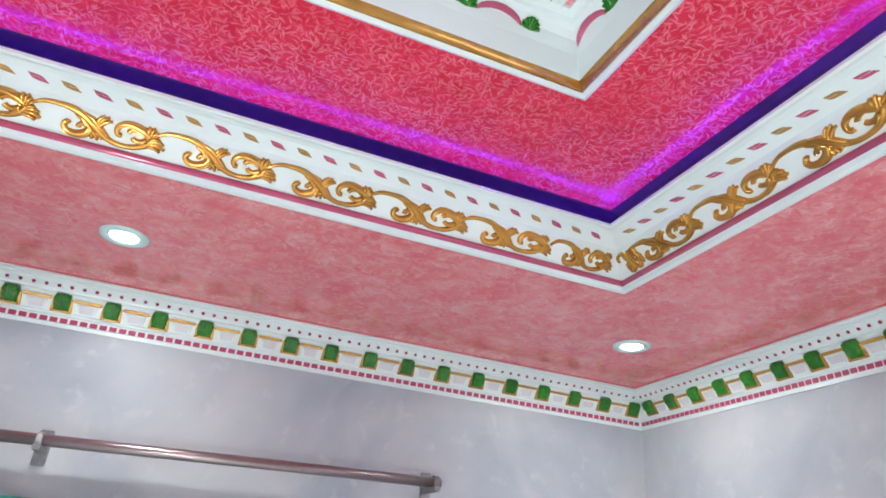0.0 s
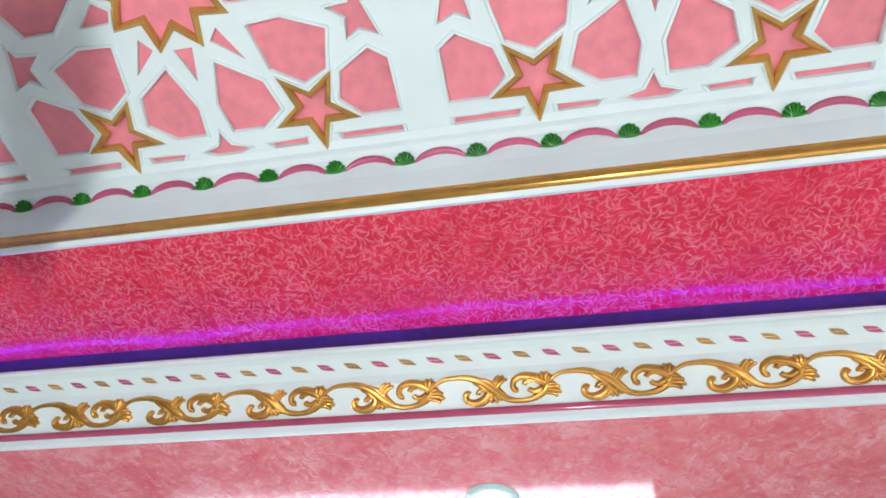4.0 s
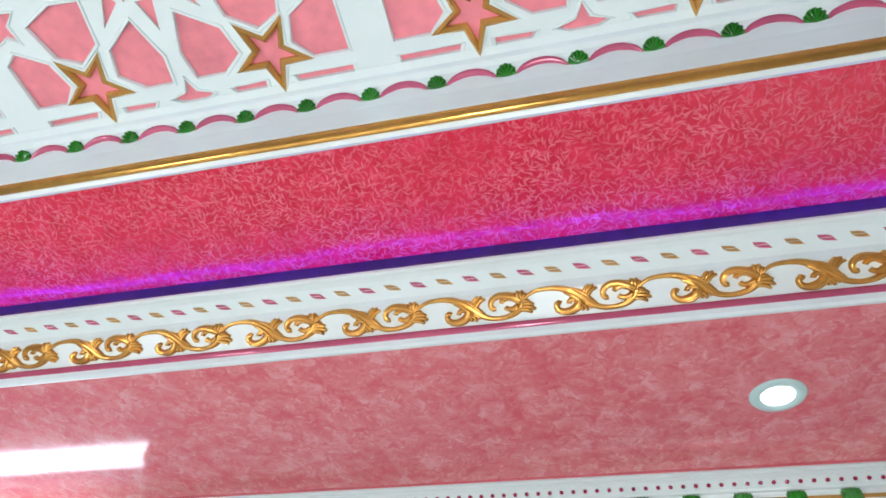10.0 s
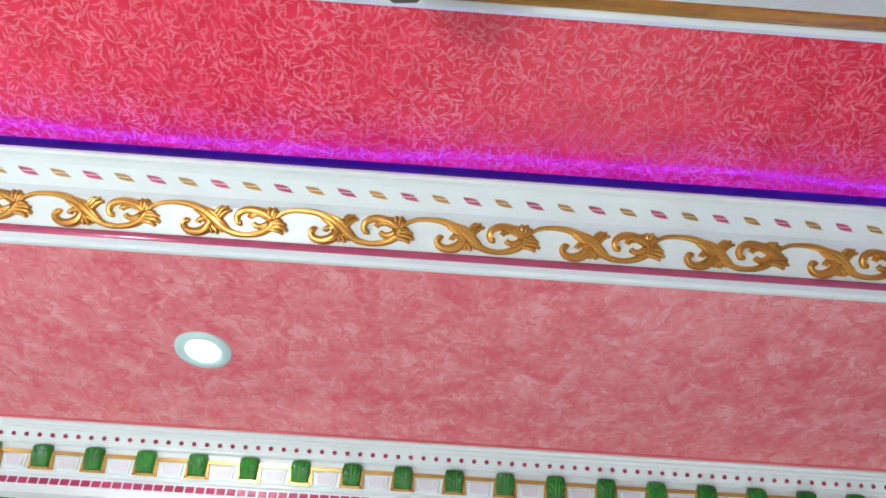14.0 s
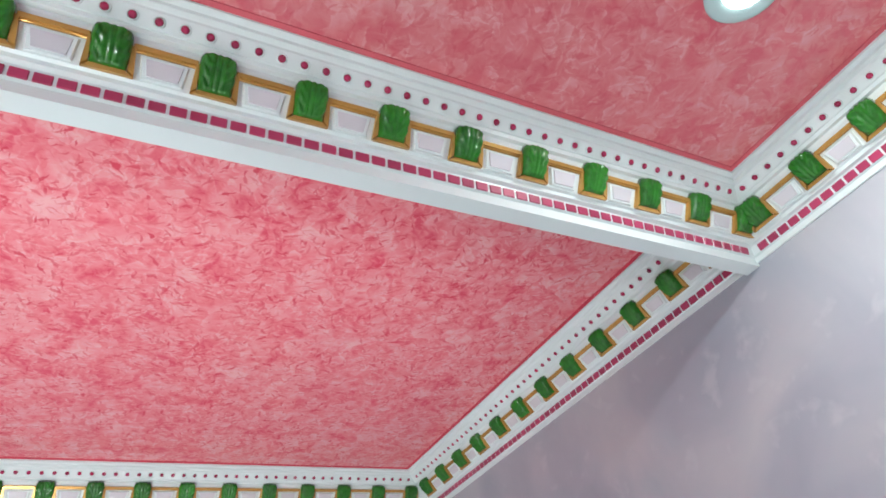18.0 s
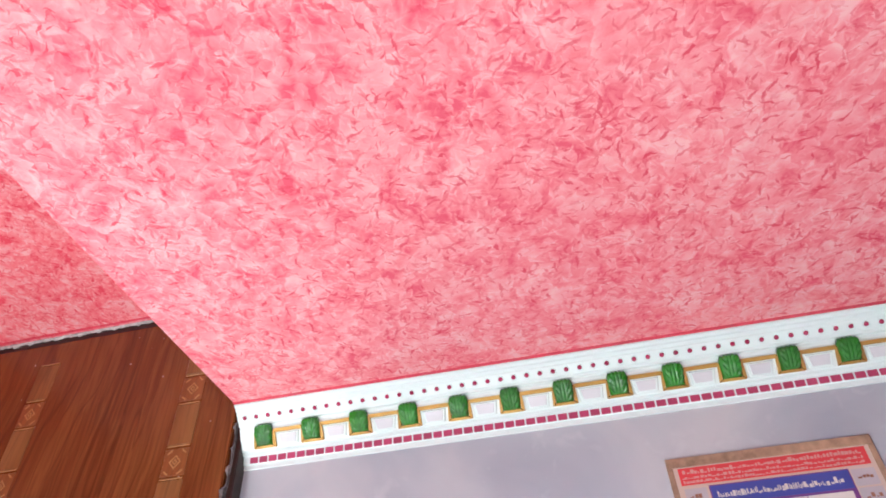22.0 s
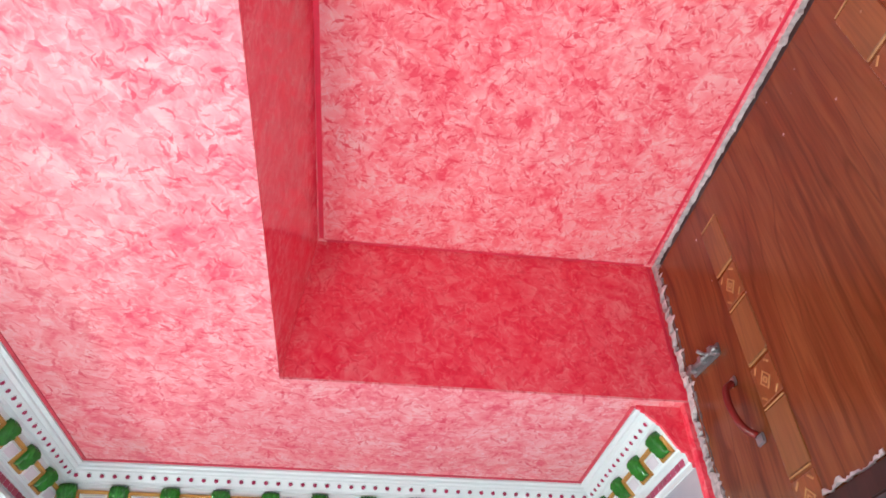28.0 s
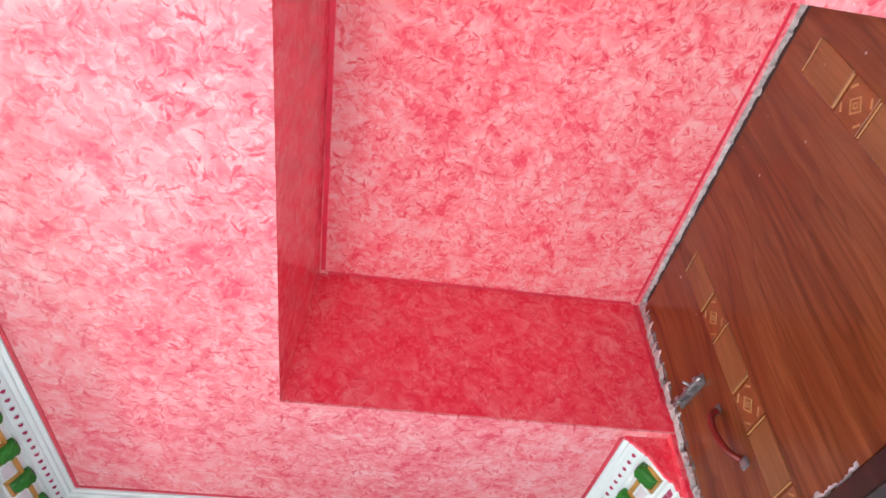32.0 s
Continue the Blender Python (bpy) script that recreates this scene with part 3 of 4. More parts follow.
def cornice(p0, p1, n, m0, m1, first, label, pitch=S, joint=False):
    """One run of the cornice; first: distance of a block from p0; joint: the ornaments run on past p1."""
    bm = run(bmesh.new(), p0, p1, n, CORN, m0, m1)
    ob = structure(part("trim_cornice", bm, WHITE), label, "cornice")
    u = Vector(p1) - Vector(p0)
    length, u = u.length, u.normalized()
    bm = bmesh.new()
    run(bm, p0, p1, n, [(.077, H - .0018), (.085, H - .0018), (.085, H), (.077, H)], m0, m1)
    part("painted_edge", bm, EDGE if p0[1] > .033 and p1[1] > .033 else EDGESOFT, ob, "painted line along the cornice")
    i = -1 - int(first / pitch)
    lo, hi = .04 * m0, length - .04 * m1
    while first + i * pitch < length:
        s = first + i * pitch
        if lo - .012 < s < hi + .012:
            m = on_slope(u, n, p0, *BLOCKS, u * s)
            blk = piece("block", BLOCK_ME, ob, m)
            piece("holder", HOLDER_ME, blk, Matrix())
        if lo + (.01 if m0 else .028) < s + pitch / 2 < hi + (.004 if joint else -.01 if m1 else -.028):
            m = on_slope(u, n, p0, *BLOCKS, u * (s + pitch / 2))
            piece("gold_strip", STRIP_ME, ob, m)
            piece("field_rim", RIM_ME, piece("field", FIELD_ME, ob, m), Matrix())
        for k in range(4):
            q = s + pitch * (k + .5) / 4
            if .06 * m0 + .006 < q < length - .06 * m1 - .006:
                piece("bead_cup", CUP_ME, piece("bead", BEAD_ME, ob, on_slope(u, n, p0, *DOTS, u * q)), Matrix())
        for k in range(5):
            q = s + pitch * (k + .5) / 5
            if .01 * m0 + .008 < q < length - .01 * m1 - .008:
                piece("dash", DASH_ME, ob, on_slope(u, n, p0, *DASHES, u * q))
        i += 1
    return ob


CL = "white gypsum cornice with green blocks and magenta beads"
xj = -26.5 * S   # joint between wall and beam, midway between two blocks
cornice((XL, YW), (xj, BEAM[0]), (0, -1), 1, 0, (-S * 62 - XL) % S, CL + " along the long wall", joint=True)
cornice((xj, BEAM[0]), (XR, BEAM[0]), (0, -1), 0, 1, S / 2, CL + " along the beam")
cornice((XL, YO), (XL, YW), (1, 0), 0, 1, (-.6552 - YO) % .1059, CL + " on the end wall", pitch=.1059)
cornice((XR, YO), (XR, BEAM[0]), (-1, 0), 0, 1, (-.124 - YO) % S, CL + " on the end wall")
cornice((XR, BEAM[1]), (XR, Y1), (-1, 0), 1, 1, (.163 - BEAM[1]) % S, CL + " in the bay")
cornice((REC[1], Y1), (XR, Y1), (0, -1), 0, 1, (-1.372 - REC[1]) % S, CL + " ending at the shutter")
stub = cornice((X2, Y1B), (REC[0] - .024, Y1B), (0, -1), 1, 0, (-2.222 - X2) % S, CL + " on the short wall")
cornice((X2, BEAM[1]), (X2, Y1B), (1, 0), 1, 1, (.574 - BEAM[1]) % S, CL + " on the bay end wall")
cornice((X2, BEAM[1]), (XR, BEAM[1]), (0, 1), 1, 1, (-1.72 - X2) % S, CL + " on the back of the beam")
bm = bmesh.new()
v = [bm.verts.new((x, Y1B - d, z)) for x in (REC[0] - .024, REC[0] - .018) for d, z in CORN]
n = len(CORN)
bm.faces.new(v[:n])
bm.faces.new(v[n:])
for i in range(n):
    bm.faces.new((v[i], v[(i + 1) % n], v[n + (i + 1) % n], v[n + i]))
part("end_cap", bm, RECESSP, stub, "cornice end painted red")
structure(slab("trim_jamb", REC[0] - .0175, REC[0] - .0005, Y1B - .0015, Y1 + .02, H - .24, H - .0005, RECESSP), "red painted jamb beside the wooden shutter", "jamb")

# ---- tray moulding with gold scrolls ----
TRAYP = [(d, H + z) for d, z in ((-.003, .001), (-.003, -.004), (.004, -.006), (.010, -.004), (.012, .001), (.0135, .004), (.0165, .0158), (.019, .018), (.048, .0468), (.050, .053), (.054, .0605), (.060, .0640), (.0825, .0747),
                                (.092, .0765), (.099, .0757), (.1030, .0775), (.1030, .083), (.095, .084), (.05, .080), (.03, .05), (.004, .019), (.004, .001))]
SCROLLS = ((.019, H + .0188), (.047, H + .0462))
DIAMONDS = ((.0625, H + .0660), (.0795, H + .0740))
PITCH = .1794


def vine(bm, points, radii, height, steps=4):
    """A stem with a raised vein beside its crest."""
    relief(bm, points, radii, height, steps)
    p = [Vector(q) for q in points]
    n = len(p)
    side = []
    for i in range(n):
        u = (p[min(i + 1, n - 1)] - p[max(i - 1, 0)]).normalized()
        r = radii[min(i, len(radii) - 1)]
        side.append(p[i] + Vector((-u.y, u.x)) * r * .42)
    relief(bm, side[:-1] if n > 3 else side, [r * .34 for r in radii], height * 1.28, steps, .0)


def scroll_mesh():
    """One acanthus scroll, drawn in millimetres: an arched stem, a curl under it, a curl in its hollow, and leaf fans."""
    bm = bmesh.new()
    h = .0085

    def stem(points, radii, k=1.0, steps=4):
        vine(bm, [(x / 1000, y / 1000) for x, y in points], [r / 1000 for r in radii], h * k, steps)

    stem([(-43, 33), (-37, 39), (-24, 44.5), (-6, 46), (13, 44.5), (31, 38), (48, 27), (61, 16), (76, 8.5), (94, 6.5), (113, 10), (127, 19), (134, 30)],
         (3.0, 3.4, 3.6, 4.0, 5.2, 6.6, 7.0, 6.4, 5.0, 4.4, 5.4, 7.2, 7.0))
    # veins that fill the broad leaf in the middle of the stem
    stem([(20, 38), (33, 31), (44, 21), (52, 11)], (2.4, 5.0, 5.6, 3.4), 1.0)
    stem([(29, 43), (45, 36.5), (58, 25), (70, 14)], (2.2, 4.4, 4.8, 2.8), .95)
    # curl under the arch, thick where it leaves the stem
    stem([(44, 24), (40, 14), (31, 8), (19, 6.5), (9.5, 10), (6.5, 17), (10, 22), (14, 20)], (6.4, 8.4, 8.0, 6.4, 5.8, 5.2, 5.0, 4.4), 1.1)
    stem([(38, 25), (32, 25.5), (27.5, 22.5), (26.5, 19)], (5.0, 4.6, 4.4, 4.8), 1.0, 3)
    # curl in the hollow of the stem
    stem([(131, 31), (121, 37), (107, 41.5), (93, 42), (83.5, 37), (80.5, 29), (83.5, 23), (88.5, 23)], (7.8, 8.2, 7.0, 6.0, 5.6, 5.2, 5.0, 4.4), 1.1)
    stem([(114, 38), (106, 36.5), (100, 33.5), (98, 30.5)], (5.0, 4.6, 4.2, 4.6), 1.0, 3)
    stem([(126, 24), (116, 19.5), (108, 20.5), (104, 24)], (6.4, 5.2, 4.6, 4.6), 1.0, 3)
    # leaf fans: tip, root, half width
    for tip, root, fat in (((61, 45), (50, 31), 3.6), ((68, 44.5), (53, 30), 3.8), ((73, 40), (56, 28), 3.6),
                           ((47, 5.5), (44, 16), 3.8), ((55, 5), (48, 16), 3.8), ((62, 8), (52, 17), 3.2),
                           ((119, 46), (124, 33), 4.4), ((127, 48), (128, 33), 4.8), ((135, 47.5), (131, 32), 4.6), ((140, 43), (133, 31), 4.0),
                           ((145, 29), (130, 28), 4.2), ((151, 23), (130, 25), 4.6), ((153, 15.5), (129, 21), 4.8), ((147, 10.5), (127, 17), 4.4)):
        t, r = Vector(tip) / 1000, Vector(root) / 1000
        side = Vector((-(t - r).y, (t - r).x)) * .12
        relief(bm, [r, r.lerp(t, .6) + side, t], (.0040, fat / 1000, .0026), h * .95, 3)
    for v in bm.verts:
        v.co.y -= .0232
    return finish("scroll", bm, GOLD, True)


def diamond_mesh(mat):
    bm = bmesh.new()
    prism([(-.0150, .0058), (-.002, .0050), (.0055, .0030), (.0085, .0006), (-.0118, .0006), (-.0125, .003)], -.001, .0024, .0008, bm)
    prism([(-.0108, -.0004), (.0102, -.0004), (.0112, -.003), (.0150, -.0058), (.002, -.0055), (-.0060, -.0035)], -.001, .0024, .0008, bm)
    return finish("leaf", bm, mat)


SCROLL_ME = scroll_mesh()
LEAF_ME = [diamond_mesh(ROSE), diamond_mesh(GOLDFLAT)]
TRAY_SIDES = [((TRAY[0], TRAY[2]), (TRAY[1], TRAY[2]), (0, -1), (-1.545 - TRAY[0]) % PITCH), ((TRAY[0], TRAY[3]), (TRAY[0], TRAY[2]), (1, 0), .13),
              ((TRAY[1], TRAY[2]), (TRAY[1], TRAY[3]), (-1, 0), .10), ((TRAY[1], TRAY[3]), (TRAY[0], TRAY[3]), (0, 1), .10)]
for p0, p1, n, first in TRAY_SIDES:
    ob = structure(part("trim_tray", run(bmesh.new(), p0, p1, n, TRAYP), WHITE), "white tray moulding with gold acanthus scrolls and a rose bead", "moulding")
    u = Vector(p1) - Vector(p0)
    length, u = u.length, u.normalized()
    bm = bmesh.new()
    c, r = (.0145, H + .0092), .0060
    run(bm, p0, p1, n, [(c[0] + r * math.cos(a), c[1] + r * math.sin(a)) for a in [math.tau * k / 10 for k in range(10)]])
    part("rose_bead", bm, ROSE, ob, "rose pearl bead along the moulding", True)
    if first < .055:
        first += PITCH
    if first > .06:
        k = (first - .048) / PITCH
        m = on_slope(u, n, p0, *SCROLLS, u * (first - PITCH * k + .012))
        piece("scroll", SCROLL_ME, ob, m @ Matrix.Diagonal((max(k, .3), 1, 1, 1)))
    s = first
    while s < length - .10:
        k = min(1, (length - .045 - s) / PITCH)
        m = on_slope(u, n, p0, *SCROLLS, u * (s + .012))
        piece("scroll", SCROLL_ME, ob, m @ Matrix.Diagonal((k, 1, 1, 1)))
        s += PITCH
    q, k = (first + .065) % (PITCH / 2), 0
    while q < length:
        if .085 < q < length - .085:
            piece("leaf", LEAF_ME[k % 2], ob, on_slope(u, n, p0, *DIAMONDS, u * q))
        q += PITCH / 4
        k += 1

# rope light lying loosely in the cove
rope = new("rope_light")
tagged(rope, "purple LED rope light lying loose in the ceiling cove", "rope light")
for p0, p1, n, _ in TRAY_SIDES:
    u = Vector(p1) - Vector(p0)
    length, u = u.length, u.normalized()
    bm = bmesh.new()
    pts = []
    for i in range(int(length / .04)):
        s = .06 + (length - .12) * i / (int(length / .04) - 1)
        d = .082 + .006 * math.sin(s * 5.0) + .003 * math.sin(s * 17)
        pts.append(Vector((*(Vector(p0) + u * s + Vector(n) * d), H + .0870)))
    strand = part("led_strip", tube(bm, pts, .0035, 6), LEDGLOW, rope)
    bm = bmesh.new()
    for a, b in zip(pts, pts[1:]):
        for k in (.17, .5, .83):
            c = a.lerp(b, k) + Vector((0, 0, .003))
            ring = [bm.verts.new(c + Vector((math.cos(q), math.sin(q), 0)) * .0024) for q in (0, math.pi / 2, math.pi, math.pi * 1.5)]
            peak = bm.verts.new(c + Vector((0, 0, .002)))
            for i in range(4):
                bm.faces.new((ring[i], ring[(i + 1) % 4], peak))
    tagged(part("led_dots", bm, LEDDOT, strand, "bright violet diodes along the strip"), kind="stuff")

# ---- lattice panel of the tray ceiling ----
FRAME = [(0, RED + .012), (0, RED - .006), (.006, RED - .009), (.011, RED - .006), (.013, RED - .004), (.030, RED - .001), (.0310, RED + .012), (.0320, RED + .026), (.0335, RED + .042), (.039, RED + .065), (.048, RED + .074),
         (.056, RED + .077), (.060, RED + .084), (.072, RED + .087), (.072, RED + .10), (.02, RED + .10)]
BAND = ((.0135, RED - .0045), (.030, RED - .0015))
SHELLS = ((.030, RED + .055), (.047, RED + .0735))
panel = structure(slab("ceiling_panel", PANEL[0] + .022, PANEL[1] - .022, PANEL[3] + .022, PANEL[2] - .022, RED + .0932, RED + .107, PINK), "pink painted ground of the lattice panel", "ceiling")


def shell_mesh():
    bm = bmesh.new()
    for i in range(7):
        a = radians(-75 + 25 * i)
        tip = Vector((math.sin(a) * .0150, -.008 + math.cos(a) * .0190))
        relief(bm, [(0, -.0085), (tip.x * .55, -.0085 + (tip.y + .0085) * .5), tip], (.0018, .0030, .0038), .0085, 3)
    prism([(-.0145, -.001), (-.008, .009), (.008, .009), (.0145, -.001), (.007, -.0115), (-.007, -.0115)], -.001, .004, .001, bm)
    return finish("shell", bm, GREEN, True)


def swag_mesh():
    bm = bmesh.new()
    relief(bm, [(-.037, -.007), (-.027, .002), (-.012, .007), (0, .008), (.012, .007), (.027, .002), (.037, -.007)], (.0030, .0046, .0056, .0058, .0056, .0046, .0030), .0065, 4)
    relief(bm, [(-.036, -.009), (-.026, -.001), (-.012, .004), (0, .005), (.012, .004), (.026, -.001), (.036, -.009)], (.001, .0016, .002, .002, .002, .0016, .001), .0028, 3)
    return finish("swag", bm, ROSE, True)


SHELL_ME, SWAG_ME = shell_mesh(), swag_mesh()
SP = .1035
for p0, p1, n in (((PANEL[0], PANEL[2]), (PANEL[1], PANEL[2]), (0, -1)), ((PANEL[0], PANEL[3]), (PANEL[0], PANEL[2]), (1, 0)),
                  ((PANEL[1], PANEL[2]), (PANEL[1], PANEL[3]), (-1, 0)), ((PANEL[1], PANEL[3]), (PANEL[0], PANEL[3]), (0, 1))):
    ob = structure(part("trim_panel", run(bmesh.new(), p0, p1, n, FRAME), WHITE), "white panel frame with a gold band, rose swags and green shells", "moulding")
    bm = bmesh.new()
    (d0, z0), (d1, z1) = BAND
    run(bm, p0, p1, n, [(d0, z0 + .002), (d0, z0 - .0015), (d0 + .005, z0 - .006), (d1 - .005, z1 - .006), (d1, z1 - .001), (d1, z1 + .002)])
    part("gold_band", bm, GOLD, ob, "gold painted band", True)
    u = Vector(p1) - Vector(p0)
    length, u = u.length, u.normalized()
    first = (-3.381 - PANEL[0]) % SP if n == (0, -1) else (length / 2) % SP
    s = first
    while s < length - .05:
        if s > .05:
            piece("shell", SHELL_ME, ob, on_slope(u, n, p0, *SHELLS, u * s))
        if s > .02 and s + SP < length - .02:
            piece("swag", SWAG_ME, ob, on_slope(u, n, p0, *SHELLS, u * (s + SP / 2)))
        s += SP


def star_points(r, r2, n=5, turn=0.0):
    return [(math.sin(turn + math.pi * k / n) * (r if k % 2 == 0 else r2), math.cos(turn + math.pi * k / n) * (r if k % 2 == 0 else r2)) for k in range(2 * n)]


HALF_CELLS = [
    [(-.036, .424), (-.015, .486), (-.021, .529), (-.068, .529), (-.103, .503), (-.092, .461)],
    [(-.247, .437), (-.202, .463), (-.190, .503), (-.216, .530), (-.270, .530), (-.270, .454)],
    [(-.145, .380), (-.097, .383), (-.108, .446), (-.148, .472), (-.184, .456), (-.199, .403)],
    [(-.246, .356), (-.237, .376), (-.207, .378), (-.229, .394), (-.223, .421), (-.242, .410), (-.267, .421)],
    [(-.056, .379), (-.041, .396), (-.081, .428)],
    [(-.094, .324), (-.126, .352), (-.083, .352), (-.076, .337)],
    [(-.268, .553), (-.174, .553), (-.179, .564), (-.268, .564)],
    [(-.126, .553), (-.066, .555), (-.074, .564), (-.124, .564)],
]
MID_CELLS = [
    [(-.014, .400), (.014, .400), (.001, .448)],
    [(-.038, .557), (-.009, .549), (0, .527), (.009, .549), (.038, .557), (.020, .564), (-.020, .564)],
]


def lattice_mesh():
    """One tile: a white plate with the openings of the lattice cut through it."""
    bm = bmesh.new()
    loops = []
    for c in HALF_CELLS:
        loops += [c, [(-x, y) for x, y in c]]
    loops += MID_CELLS
    loops = [[(x, y - .305) for x, y in c] for c in loops]
    loops += [[(x, -y) for x, y in c] for c in loops]
    for sx in (-1, 1):
        loops.append([(sx * x, y) for x, y in ((.110, 0), (.166, .046), (.213, .047), (.236, 0), (.213, -.047), (.166, -.046))])
    loops.append(star_points(.098, .066, 10, math.pi / 10))
    for sx in (-1, 1):
        for sy in (-1, 1):
            loops.append([(sx * .151 + x, sy * (.207 + y)) for x, y in star_points(.064, .026)])
    t = TILE / 2
    edge = [(-t, -t), (t, -t), (t, t), (-t, t)]
    edges = []
    for c in [edge] + loops:
        v = [bm.verts.new((x, y, 0)) for x, y in c]
        edges += [bm.edges.new((v[i], v[(i + 1) % len(v)])) for i in range(len(v))]
    bmesh.ops.triangle_fill(bm, edges=edges, use_beauty=True)
    made = bmesh.ops.extrude_face_region(bm, geom=bm.faces[:])
    for v in made["geom"]:
        if isinstance(v, bmesh.types.BMVert):
            v.co.z += .005
    for c in loops:
        if len(c) in (3, 20):
            continue
        mid = sum((Vector(p) for p in c), Vector((0, 0))) / len(c)
        n = len(c)
        rings = []
        for out, z in ((0, .0006), (.0012, -.0028), (.0052, -.0028), (.0068, .0006)):
            rings.append([bm.verts.new((*(Vector(p) + (Vector(p) - mid).normalized() * out), z)) for p in c])
        for a, b in zip(rings, rings[1:]):
            for i in range(n):
                bm.faces.new((a[i], a[(i + 1) % n], b[(i + 1) % n], b[i]))
    return finish("lattice_tile", bm, WHITE)


def ring_mesh(outer, inner, low, high, mat):
    """A moulded star-shaped ring: a ridge between an outer and an inner outline."""
    bm = bmesh.new()
    mid = [((a[0] + b[0]) / 2, (a[1] + b[1]) / 2) for a, b in zip(outer, inner)]
    rings = [[bm.verts.new((x, y, z)) for x, y in c] for c, z in ((outer, low), (mid, high), (inner, low), (inner, low + .008), (outer, low + .008))]
    n = len(outer)
    for a, b in zip(rings, rings[1:] + rings[:1]):
        for i in range(n):
            bm.faces.new((a[i], a[(i + 1) % n], b[(i + 1) % n], b[i]))
    return finish("gold_star", bm, mat)


ZL = RED + .088
TILE_ME = lattice_mesh()
STAR_ME = ring_mesh(star_points(.069, .0285), star_points(.044, .0165), 0, -.006, GOLDSTAR)
ROSETTE_ME = ring_mesh(star_points(.101, .069, 10, math.pi / 10), star_points(.087, .056, 10, math.pi / 10), 0, -.006, GOLDSTAR)
for i in range(-3, 4):
    for j in (-1, 1):
        t = piece("lattice_tile", TILE_ME, panel, pose(XC + .014 + i * TILE, YC + j * TILE / 2, ZL))
        for sx in (-1, 1):
            for sy in (-1, 1):
                x, y = XC + i * TILE + sx * .151, YC + j * .305 + sy * .207
                if PANEL[0] + .108 < x < PANEL[1] - .108:
                    m = pose(sx * .151, sy * .207, -.002, 0, 0, 0 if sy > 0 else 180)
                    piece("gold_star", STAR_ME, t, m)
        if abs(i) < 3 and i != 0:
            piece("gold_rosette", ROSETTE_ME, t, pose(0, 0, -.002))

# round medallion in the middle of the panel
med = structure(part("ceiling_medallion", lathe([(.362, ZL + .002), (.362, ZL - .006), (.350, ZL - .010), (.325, ZL - .011), (.20, ZL - .006), (.02, ZL - .006), (.02, ZL + .002)], 96), WHITE, smooth=False), "round white medallion with a gold beaded rim", "medallion")
med.location = (XC, YC, 0)
bm = bmesh.new()
bmesh.ops.create_uvsphere(bm, u_segments=8, v_segments=5, radius=.0058)
PEARL_ME = finish("pearl", bm, GOLD, True)
for k in range(150):
    a = math.tau * k / 150
    piece("pearl", PEARL_ME, med, pose(.343 * math.cos(a), .343 * math.sin(a), ZL - .011))
for r in (.3345, .3515):
    bm = tube(bmesh.new(), [(r * math.cos(math.tau * k / 96), r * math.sin(math.tau * k / 96), ZL - .010) for k in range(97)], .0022, 6)
    part("gold_wire", bm, GOLD, med)
bm = bmesh.new()
bmesh.ops.create_uvsphere(bm, u_segments=16, v_segments=8, radius=.019)
for v in bm.verts:
    v.co.y *= .78
    v.co.z *= .5
JEWEL_ME = finish("jewel", bm, ROSE, True)
for k in range(24):
    a = math.tau * (k + .5) / 24
    piece("jewel", JEWEL_ME, med, pose(.296 * math.cos(a), .296 * math.sin(a), ZL - .010, 0, 0, math.degrees(a) + 90))

# ---- lamps ----
light0 = new("downlight")
part("bezel", lathe([(.0275, .004), (.047, .004), (.047, -.001), (.0445, -.0042), (.037, -.0050), (.0295, -.0038), (.0275, -.001)], 40), BEZEL, light0, "pale teal enamel bezel", True)
part("diffuser", lathe([(.0005, -.0046), (.018, -.0043), (.0272, -.0030), (.0274, .002)], 32), LAMPGLOW, light0, "glowing white diffuser", True)
tagged(light0, "round white recessed downlight, lit, in the pink soffit", "downlight", "downlights in the soffit")
light0.matrix_basis = pose(*DOWNLIGHTS[0], H)
for x, y in DOWNLIGHTS[1:]:
    copy_thing(light0, pose(x, y, H))

tube_light = tagged(new("tube_light"), "lit white LED tube batten on the lavender wall", "tube light")
bm = bmesh.new()
run(bm, (-4.685, YW), (-3.545, YW), (0, -1), [(.008, 2.400), (.026, 2.403), (.038, 2.413), (.043, 2.433), (.038, 2.453), (.026, 2.463), (.008, 2.466)], 0, 0)
part("diffuser", bm, TUBEGLOW, tube_light, "glowing white diffuser", True)
part("backplate", soft_box(-4.70, -3.53, YW - .010, YW + .001, 2.396, 2.470, .002), STEEL, tube_light, "grey metal backplate")
for x in (-4.708, -3.545):
    part("end_cap", soft_box(x, x + .024, YW - .046, YW + .001, 2.396, 2.470, .004), PALE, tube_light, "pale plastic end cap")


